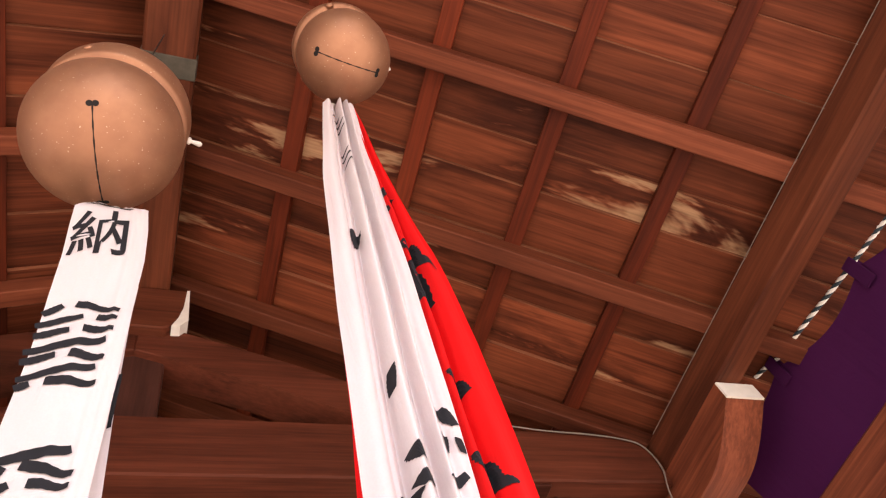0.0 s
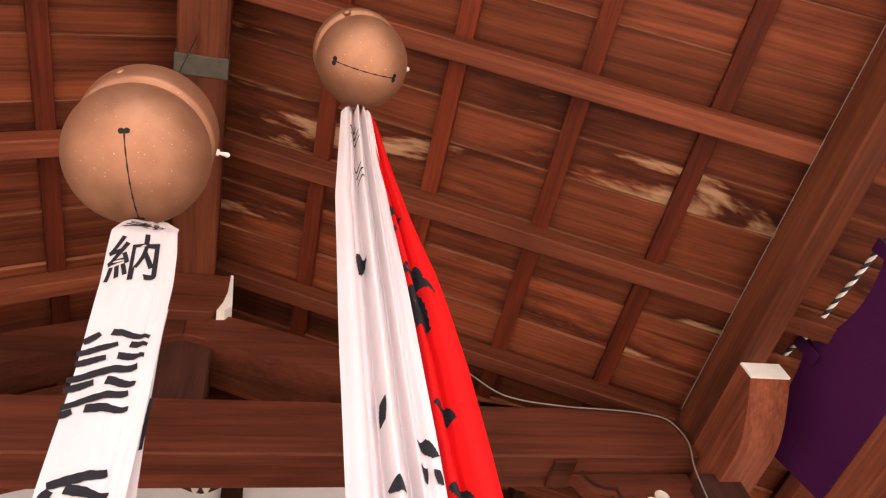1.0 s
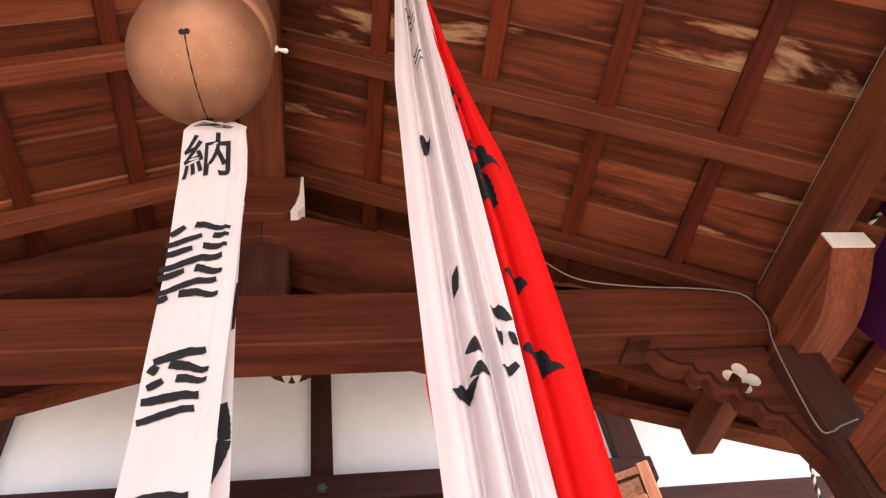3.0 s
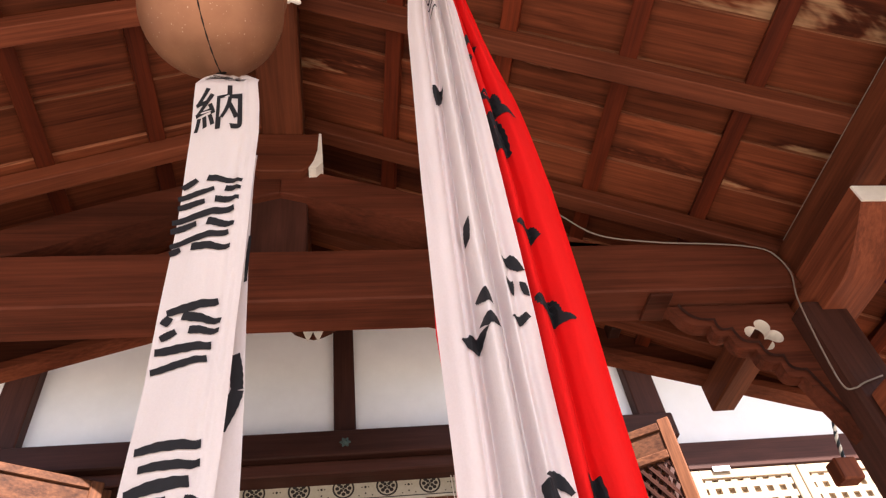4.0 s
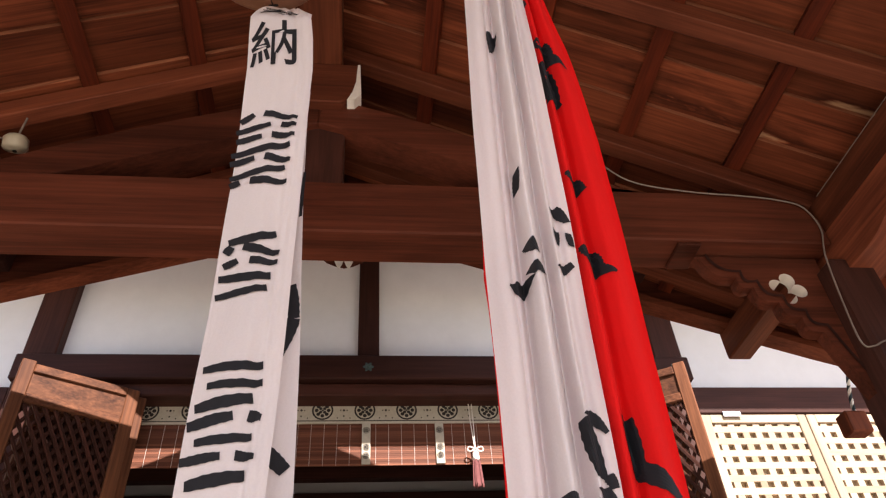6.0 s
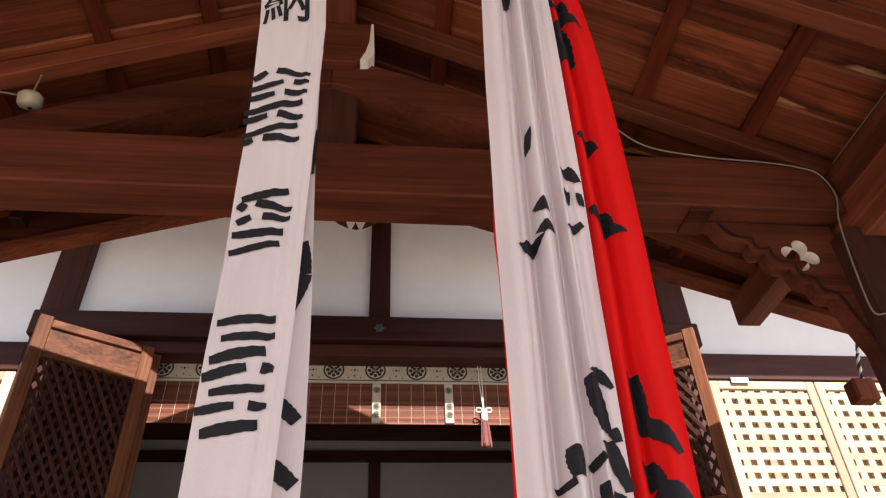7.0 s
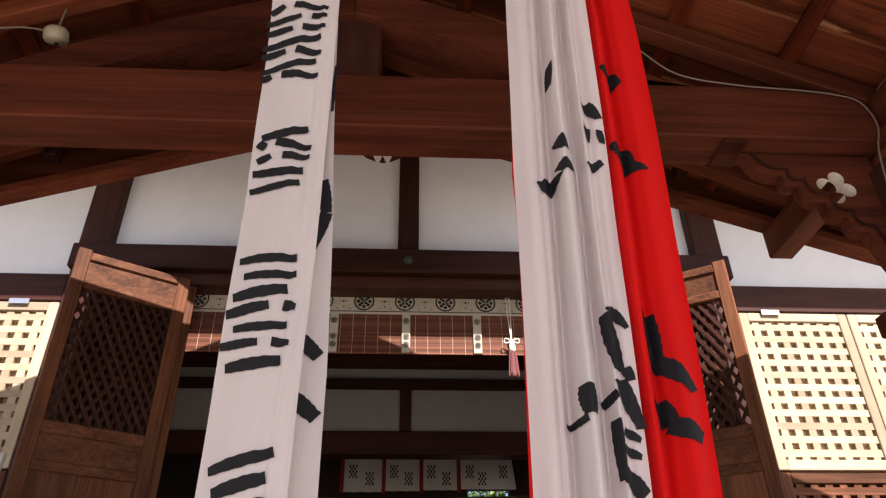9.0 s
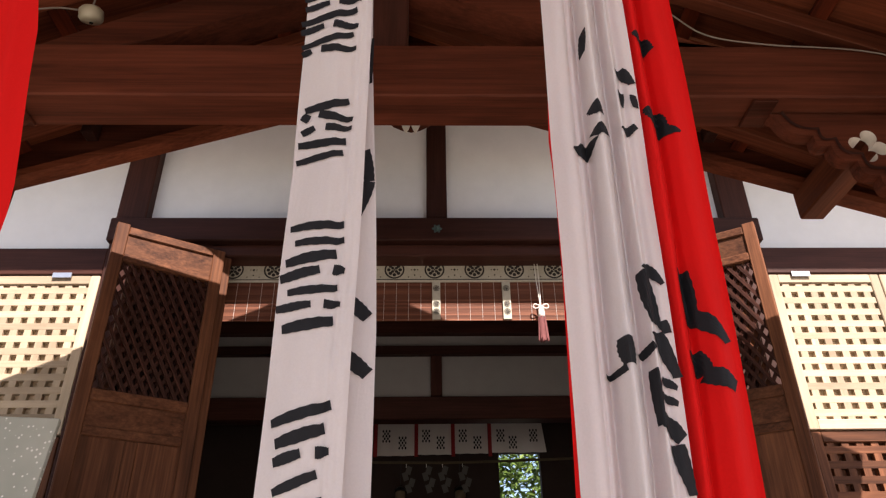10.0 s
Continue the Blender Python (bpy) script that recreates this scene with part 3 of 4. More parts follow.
for side in (-1, 1):
    mid = 0.045
    door_leaf(side, (mid + side * 1.03, -0.03), (mid + side * 1.447, -0.29), 1.0, 3.045)
    door_leaf(side, (mid + side * 1.01, 0.02), (mid + side * 1.40, -0.19), 1.0, 3.035)
    jamb = thing("door_jamb", "dark brown timber jamb beside the open doors", "jamb", (side * 1.25, 0.05, 0), "door jambs")
    x0, x1 = (1.10, 1.488) if side > 0 else (-1.40, -1.01)
    part("board", box((x0, 0.06, 0.9), (x1, 0.11, 3.034), 0.003), DARK_Z, jamb)

# ---- bamboo blind with a brocade border ----
BLIND = wood("split_bamboo", (0.21, 0.085, 0.05), (0.12, 0.045, 0.028), "x", 0.6)
BROCADE = plain("brocade", (0.50, 0.47, 0.38), 0.75, 0, 0.2, 0.16, 70)
DARK_INK = plain("brocade_ink", (0.035, 0.03, 0.028), 0.8, 0, 0.2, 0.2, 60)
blind = thing("bamboo_blind", "brown bamboo blind with a cream patterned brocade border", "blind", (0, 0.1, 2.745), kind="")
for k in range(22):
    z = 2.748 + k * 0.0094
    part("slat", box((-1.03, 0.104, z), (1.03, 0.109, z + 0.0086), 0.0), BLIND, blind)
for k in range(34):
    x = -1.0 + k * 0.06
    part("thread", box((x, 0.1025, 2.748), (x + 0.0012, 0.1038, 2.952), 0), DULL, blind)
border = part("border", box((-1.03, 0.092, 2.952), (1.03, 0.102, 3.082), 0.001), BROCADE, blind, "cream brocade border with dark medallions")
for z in (2.962, 3.07):
    part("border_line", box((-1.03, 0.0905, z), (1.03, 0.0918, z + 0.004), 0), DARK_INK, border)


def ring(cx, y, cz, r0, r1, squash=1.0, steps=28):
    bm = bmesh.new()
    a = [bm.verts.new((cx + r0 * math.cos(2 * math.pi * i / steps), y, cz + r0 * squash * math.sin(2 * math.pi * i / steps))) for i in range(steps)]
    b = [bm.verts.new((cx + r1 * math.cos(2 * math.pi * i / steps), y, cz + r1 * squash * math.sin(2 * math.pi * i / steps))) for i in range(steps)]
    for i in range(steps):
        bm.faces.new((a[i], a[(i + 1) % steps], b[(i + 1) % steps], b[i]))
    return bm


def add_disc(bm, cx, y, cz, r, steps=8, sx=1.0, turn=0.0):
    bm.faces.new([bm.verts.new((cx + sx * r * math.cos(2 * math.pi * i / steps + turn), y, cz + r * math.sin(2 * math.pi * i / steps + turn))) for i in range(steps)])


def medallion(cx, y, cz, r):
    bm = ring(cx, y, cz, r * 0.84, r)
    for k in range(8):
        a = 2 * math.pi * k / 8
        add_disc(bm, cx + 0.56 * r * math.cos(a), y, cz + 0.56 * r * math.sin(a), r * 0.19, 8)
    for k in range(4):
        a = 2 * math.pi * k / 4 + math.pi / 4
        add_disc(bm, cx + 0.26 * r * math.cos(a), y, cz + 0.26 * r * math.sin(a), r * 0.17, 6)
    add_disc(bm, cx, y, cz, r * 0.1, 6)
    return bm


for k in range(-5, 6):
    cx = 0.028 + 0.199 * k
    if abs(cx) < 0.97:
        part("medallion", medallion(cx, 0.0905, 3.018, 0.05), DARK_INK, border)
    bm = bmesh.new()
    for dx, dz, r in ((0.1, 0, 0.007), (0.085, 0, 0.004), (0.115, 0, 0.004), (0.1, 0.03, 0.005), (0.1, -0.03, 0.005), (0.07, 0.04, 0.004), (0.13, 0.04, 0.004), (0.07, -0.04, 0.004), (0.13, -0.04, 0.004)):
        if abs(cx + dx) < 1.0:
            add_disc(bm, cx + dx, 0.0905, 3.018 + dz, r, 4)
    part("sprig", bm, DARK_INK, border)
for x in (-0.655, -0.31, 0.036, 0.380, 0.725):
    strip = part("strip", box((x - 0.02, 0.092, 2.75), (x + 0.02, 0.1022, 2.9515), 0.001), BROCADE, blind, "narrow cream brocade strip")
    for z in (2.79, 2.83, 2.915):
        part("medallion", medallion(x, 0.0905, z, 0.016), DARK_INK, strip)

tassel = thing("blind_tassel", "white cord bow with a dull red tassel hanging on the blind", "tassel", (0.54, 0.07, 2.62))
part("cord", tube([(0.525, 0.075, 3.08), (0.528, 0.072, 2.95), (0.538, 0.07, 2.81)], 0.0022, 6), CORD_W, tassel)
part("cord", tube([(0.54, 0.075, 3.08), (0.542, 0.072, 2.95), (0.540, 0.07, 2.81)], 0.0022, 6), CORD_W, tassel)
for sx in (-1, 1):
    loop = [(0.54 + sx * (0.002 + 0.035 * math.sin(math.pi * k / 8)), 0.066, 2.805 + 0.012 * math.sin(2 * math.pi * k / 8)) for k in range(9)]
    part("bow", tube(loop, 0.003, 6), CORD_W, tassel)
part("head", lathe([(0.004, 0.10), (0.014, 0.085), (0.017, 0.06), (0.013, 0.045)], (0.54, 0.068, 2.70), None, 14), CORD_W, tassel, "white knotted head", True)
bm = bmesh.new()
rnd = random.Random(4)
for k in range(60):
    a, r = rnd.uniform(0, 6.28), rnd.uniform(0.002, 0.017)
    x, y = 0.54 + r * math.cos(a), 0.068 + r * math.sin(a)
    x2, y2 = 0.54 + 1.5 * r * math.cos(a), 0.068 + 1.5 * r * math.sin(a)
    z2 = 2.625 + rnd.uniform(0, 0.012)
    add = [bm.verts.new(c) for c in ((x - 0.002, y, 2.75), (x + 0.002, y, 2.75), (x2 + 0.0025, y2, z2), (x2 - 0.0025, y2, z2))]
    bm.faces.new(add)
part("threads", bm, TASSEL, tassel, "dull red threads")

# ---- hall eave ----
eave = thing("hall_roof", "deep dark eave of the hall roof above the wall", "roof", (0, 0, 4.0), kind="structure")
EAVE = Matrix.Translation((0, -0.78, 3.72)) @ Matrix.Rotation(math.atan(0.40), 4, "X")
part("soffit", box((-4.4, 0.02, 0.0), (4.4, 4.2, 0.03), 0.0, EAVE), WOOD_X, eave)
part("roof_skin", box((-4.5, -0.02, 0.035), (4.5, 4.4, 0.20), 0.01, EAVE), ROOFING, eave)
for k in range(18):
    x = -4.2 + 0.49 * k
    part("rafter", box((x - 0.03, 0.05, -0.07), (x + 0.03, 0.86, -0.001), 0.003, EAVE), WOOD_Y, eave)

# ---- interior ----
# Added floor, out of view: it blocks ground bounce onto the lower doors.
unseen_floor = thing("unseen_floor", "unseen dark timber floor before the hall doors, added to block bounced light", "floor", (0, -0.5, 0), kind="structure")
for k in range(24):
    x = -3.6 + 0.3 * k
    part("plank", box((x + 0.002, -1.28, 0.86), (x + 0.298, 0.098, 0.9), 0.003), DARK_Z, unseen_floor)
part("skirt", box((-3.6, -1.22, 0.0), (3.6, -1.17, 0.858), 0.0), DARK_X, unseen_floor)
# Near-black walls and ceiling: the room's dimness is painted into this colour.
ROOM = plain("room_in_shade", (0.035, 0.024, 0.02), 0.8, 0, 0.2, 0.2, 10)
room = thing("hall_interior", "dark timber hall interior, its dimness painted in, with pale upper panels", "room", (0, 1.5, 1.0), kind="structure")
part("floor_boards", box((-3.6, 0.1, 0.9), (3.6, 4.2, 1.0), 0.0), DARK_X, room)
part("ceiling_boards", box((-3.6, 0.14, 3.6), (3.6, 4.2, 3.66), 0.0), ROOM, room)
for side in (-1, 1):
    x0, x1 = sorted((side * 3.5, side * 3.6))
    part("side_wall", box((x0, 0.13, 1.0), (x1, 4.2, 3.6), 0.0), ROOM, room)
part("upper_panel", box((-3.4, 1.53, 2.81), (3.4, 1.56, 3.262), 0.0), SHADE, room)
part("tie_rail", box((-3.4, 1.47, 3.112), (3.4, 1.53, 3.172), 0.004), DARK_X, room)
part("tie_rail", box((-3.4, 1.46, 3.262), (3.4, 1.56, 3.60), 0.004), DARK_X, room)
part("low_rail", box((-3.4, 1.45, 2.66), (3.4, 1.57, 2.81), 0.006), DARK_X, room)
part("stud", box((0.015, 1.50, 2.81), (0.09, 1.528, 3.112), 0.003), DARK_Z, room)
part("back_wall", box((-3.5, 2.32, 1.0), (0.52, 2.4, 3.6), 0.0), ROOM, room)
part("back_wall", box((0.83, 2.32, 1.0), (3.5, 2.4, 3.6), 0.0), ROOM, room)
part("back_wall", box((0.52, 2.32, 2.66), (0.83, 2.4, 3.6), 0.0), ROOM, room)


PLACE = Matrix.Translation((0.115, 0, 0.06)) @ Matrix.Diagonal((0.93, 1, 1, 1))
noren = thing("split_curtain", "white split curtain with dark diamond crests and red ties", "curtain", (0.1, 2.2, 2.53))
RIB = cloth("dull_red_ribbon", (0.30, 0.03, 0.03))
bm = tube([(-0.62, 2.205, 2.84), (0.85, 2.205, 2.86)], 0.009, 8)
part("rod", bm, DARK_X, noren)
edges = [(-0.525, -0.235), (-0.205, 0.055), (0.085, 0.345), (0.375, 0.77)]
for n, (xa, xb) in enumerate(edges):
    bm = bmesh.new()
    grid = []
    for j in range(9):
        z = 2.835 - 0.29 * j / 8 + 0.02 * n / 3
        row = []
        for i in range(13):
            x = xa + (xb - xa) * i / 12 + (0.035 * j / 8 * i / 12 if n == 3 else 0)
            row.append(bm.verts.new((x, 2.19 - 0.006 * math.sin(5 * i / 12 * math.pi + n) * j / 8, z)))
        grid.append(row)
    for j in range(8):
        for i in range(12):
            bm.faces.new((grid[j][i], grid[j][i + 1], grid[j + 1][i + 1], grid[j + 1][i]))
    panel = part("panel", bm, DULL, noren, "", True)
    marks = ((0.24, 0.15), (0.68, 0.20)) if n < 3 else ((0.18, 0.15), (0.42, 0.20), (0.84, 0.15))
    for fu, dz in marks:
        bm = bmesh.new()
        cx, cz = xa + (xb - xa) * fu, 2.835 - dz
        for a in range(-2, 3):
            for b in range(-2, 3):
                if abs(a) + abs(b) <= 2:
                    add_disc(bm, cx + (a - b) * 0.0125, 2.175, cz + (a + b) * 0.0185, 0.0115, 6, 0.62)
        part("crest", bm, INK, panel)
for x in (-0.54, -0.22, 0.07, 0.36):
    part("tie", box((x - 0.014, 2.172, 2.535), (x + 0.014, 2.176, 2.84), 0.0), RIB, noren, "dull red tie")
# Paper, lantern and straw colours are darkened to carry the hall's shade.
DIM_PAPER = plain("paper_in_shade", (0.10, 0.097, 0.09), 0.9, 0, 0.1, 0.1, 30)
AMBER = plain("amber_shade", (0.15, 0.11, 0.07), 0.6, 0, 0.3, 0.2, 30)
STRAW = plain("straw", (0.10, 0.08, 0.05), 0.9, 0, 0.1, 0.3, 60)
for n, x in enumerate((-0.29, -0.14, -0.02, 0.13)):
    paper = thing("paper_streamer", "folded white zigzag paper streamer", "paper streamer", (x, 2.0, 2.25), "paper streamers")
    bm = bmesh.new()
    for k in range(4):
        dx = 0.018 * (-1) ** k + 0.012 * k
        turn = Matrix.Translation((x + dx, 2.0 + 0.004 * k, 2.40 - 0.04 * k)) @ Matrix.Rotation(radians(18 * (-1) ** k), 4, "Y")
        add_box(bm, (-0.02, -0.001, -0.028), (0.02, 0.001, 0.028), 0.0, turn)
    part("paper", bm, DIM_PAPER, paper)
    part("cord", tube([(x, 2.0, 2.42), (x, 2.0, 2.45)], 0.002, 5), CORD_W, paper)
rope = thing("sacred_rope", "straw rope strung across the dim hall", "rope", (0, 2.0, 2.45))
part("strand", tube([(-1.2, 2.0, 2.48), (-0.5, 2.0, 2.455), (0, 2.0, 2.45), (0.3, 2.0, 2.455), (1.2, 2.0, 2.48)], 0.009), STRAW, rope)
for x in (-0.34, 0.12):
    lan = thing("small_lantern", "small dim hanging lantern with a pale shade", "lantern", (x, 2.25, 2.2), "small lanterns")
    part("shade", lathe([(0.03, 0.0), (0.042, 0.01), (0.042, 0.075), (0.03, 0.085)], (x, 2.25, 2.225), None, 16), AMBER, lan, "", True)
    part("cap", lathe([(0.048, 0.0), (0.03, 0.02), (0.008, 0.03)], (x, 2.25, 2.312), None, 16), IRON, lan)
    part("cord", tube([(x, 2.25, 2.34), (x, 2.25, 2.62)], 0.002, 5), IRON, lan)

PLACE = Matrix.Identity(4)
# tree behind the hall, seen through the rear opening
LEAF = Mat("leaf_green", 0.5, 0, 0.35)
ln = LEAF.noise(LEAF.coords((1, 1, 1), False), 3.0, 3)
geo = LEAF.node("ShaderNodeNewGeometry")
lc = LEAF.mix(0.5, LEAF.ramp(ln, (0.3, (0.03, 0.07, 0.012)), (0.7, (0.10, 0.17, 0.03))), LEAF.ramp(geo.outputs["Random Per Island"], (0.0, (0.03, 0.07, 0.012)), (1.0, (0.16, 0.22, 0.05))))
LEAF = LEAF.color(lc)
tree = thing("broadleaf_tree", "sunlit broadleaf tree with dense green leaves", "tree", (0.9, 8.0, 0))
part("trunk", tube([(0.9, 8.2, 0), (0.95, 8.2, 1.6), (0.85, 8.2, 3.2), (0.95, 8.2, 4.6)], [0.16, 0.13, 0.09, 0.04], 10), DARK_Z, tree)
for a, b in (((0.9, 8.2, 1.8), (0.2, 7.8, 3.0)), ((0.9, 8.2, 2.3), (1.6, 7.9, 3.5)), ((0.88, 8.2, 2.9), (0.5, 7.7, 4.1))):
    part("limb", tube([a, [(p + q) / 2 + 0.05 for p, q in zip(a, b)], b], [0.06, 0.045, 0.02], 7), DARK_Z, tree)
rnd = random.Random(3)
verts, faces = [], []
for k in range(15000):
    while True:
        p = Vector((rnd.uniform(-1, 1), rnd.uniform(-1, 1), rnd.uniform(-1, 1)))
        if p.length < 1:
            break
    p = Vector((0.8 + 1.6 * p.x, 7.9 + 0.9 * p.y, 2.7 + 2.0 * p.z))
    if noise.noise(p * 1.9) < -0.34:
        continue
    ln_, wd = rnd.uniform(0.05, 0.09), rnd.uniform(0.022, 0.035)
    m = Euler((rnd.uniform(-0.9, 0.9), rnd.uniform(-0.9, 0.9), rnd.uniform(0, 6.28))).to_matrix()
    i = len(verts)
    for q in ((-ln_, 0, 0), (0, -wd, 0.008), (ln_, 0, -0.01), (0, wd, 0.008)):
        verts.append(p + m @ Vector(q))
    faces += [(i, i + 1, i + 2), (i, i + 2, i + 3)]
me = bpy.data.meshes.new("crown")
me.from_pydata(verts, [], faces)
me.materials.append(LEAF)
crown = new("crown", me)
crown.parent = tree
crown.matrix_parent_inverse = Matrix.Translation(-tree.location)

# notice board on legs beside the door
BOARD_G = Mat("speckled_board", 0.6)
v = BOARD_G.node("ShaderNodeTexVoronoi", Scale=55.0)
BOARD_G.link(BOARD_G.coords((1, 1, 1), False), v.inputs["Vector"])
sp = BOARD_G.ramp(v.outputs["Distance"], (0.16, (1, 1, 1)), (0.24, (0, 0, 0)))
gn = BOARD_G.noise(BOARD_G.coords((1, 1, 1), False), 5, 3)
BOARD_G = BOARD_G.color(BOARD_G.mix(sp, BOARD_G.ramp(gn, (0.3, (0.36, 0.38, 0.33)), (0.7, (0.46, 0.47, 0.42))), (0.78, 0.78, 0.74)))
REDLINE = plain("red_line", (0.45, 0.03, 0.04), 0.6)
sign = thing("notice_board", "grey-green speckled notice board with a red frame line on legs", "sign", (-1.4, -0.78, 0.9))
lean = Matrix.Translation((-1.171, -0.8, 2.003)) @ Matrix.Rotation(radians(2.5), 4, "Y") @ Matrix.Rotation(radians(-4), 4, "X")
face = part("panel", box((-0.64, 0.0, -0.62), (0.0, 0.02, 0.012), 0.002, lean), BOARD_G, sign)
for x0, x1, z0, z1 in ((-0.58, -0.20, -0.145, -0.139), (-0.206, -0.20, -0.50, -0.139), (-0.58, -0.205, -0.50, -0.494), (-0.56, -0.225, -0.170, -0.166), (-0.229, -0.225, -0.48, -0.166)):
    part("red_line", box((x0, -0.003, z0), (x1, -0.0005, z1), 0.0, lean), REDLINE, face)
for k in range(3):
    part("text_bar", box((-0.52, -0.003, -0.23 - 0.08 * k), (-0.26, -0.0005, -0.20 - 0.08 * k), 0.0, lean), REDLINE, face)
for x in (-1.66, -1.2):
    part("leg", box((x - 0.02, -0.765, 0.9), (x + 0.02, -0.725, 1.6), 0.003), DARK_Z, sign)

# rope and purple curtain beside the porch
cord = thing("twisted_rope", "twisted white and dark rope along the eave", "rope", (1.64, -2.0, 2.4))
path = curve_points([(1.64, -3.40, 2.66), (1.64, -2.80, 2.71), (1.64, -2.26, 2.772), (1.64, -2.10, 2.795), (1.64, -1.93, 2.82), (1.64, -1.78, 2.852), (1.645, -1.45, 2.78), (1.66, -1.12, 2.66), (1.667, -1.0, 2.53), (1.64, -0.995, 2.41)], 40)
long_ = [0.0]
for a, b in zip(path, path[1:]):
    long_.append(long_[-1] + (b - a).length)
for n, m in ((0, CORD_W), (1, CORD_N)):
    for half in (0, 1):
        pts = []
        for p, q, l in zip(path, path[1:] + [path[-1]], long_):
            way = (q - p).normalized() if (q - p).length > 1e-6 else Vector((0, 0, -1))
            a = way.orthogonal().normalized() if abs(way.z) > 0.9 else way.cross(Vector((0, 0, 1))).normalized()
            b = way.cross(a)
            ang = 2 * math.pi * l / 0.046 + math.pi * n + (half - 0.5) * 1.1
            pts.append(p + 0.0034 * (math.cos(ang) * a + math.sin(ang) * b))
        part("strand", tube(pts, 0.0038, 6), m, cord, "white strand" if n == 0 else "dark blue-grey strand", True)
part("weight", box((1.58, -1.03, 2.345), (1.66, -0.97, 2.42), 0.006), WOOD_Z, cord, "brown wooden weight")
drape = thing("purple_curtain", "deep purple ceremonial curtain tied to the rope", "curtain", (1.57, -2.2, 2.2))
bm = bmesh.new()
grid = []
for i in range(61):
    f = i / 60
    yt = -1.74 - 1.6 * f
    topz = 2.833 - 0.235 * f - 0.05 * abs(math.sin(math.pi * (4.1 * f - 0.41)))
    row = []
    for j in range(21):
        g = j / 20
        y = yt + (0.21 * min(1.0, 4 * g) - 0.04 * g) * (1 - f)
        z = topz - (0.33 + 0.06 * f) * g
        row.append(bm.verts.new((1.645 + 0.012 * math.sin(26 * f + 2 * g) * g + 0.02 * g, y, z)))
    grid.append(row)
for i in range(60):
    for j in range(20):
        bm.faces.new((grid[i][j], grid[i][j + 1], grid[i + 1][j + 1], grid[i + 1][j]))
part("cloth", bm, PURPLE, drape, "", True)
for y, z in ((-1.90, 2.826), (-2.28, 2.769), (-2.70, 2.722)):
    part("tab", box((1.628, y - 0.02, z - 0.085), (1.634, y + 0.02, z + 0.014), 0.002), PURPLE, drape)
    part("tab", box((1.648, y - 0.02, z - 0.085), (1.654, y + 0.02, z + 0.014), 0.002), PURPLE, drape)


# ---- bells ----
# the bells and streamers hang turned a little to the porch and sway off the plumb line
PLACE = (Matrix.Translation((-0.0088, -2.373, 2.1083)) @ Matrix(((0.9947, 0.0924, 0.0447), (-0.0917, 0.9956, -0.0169), (-0.0461, 0.0127, 0.9989))).to_4x4()
         @ Matrix.Scale(1.0128, 4) @ Matrix.Translation((-0.2546, 2.3179, -2.2343)))
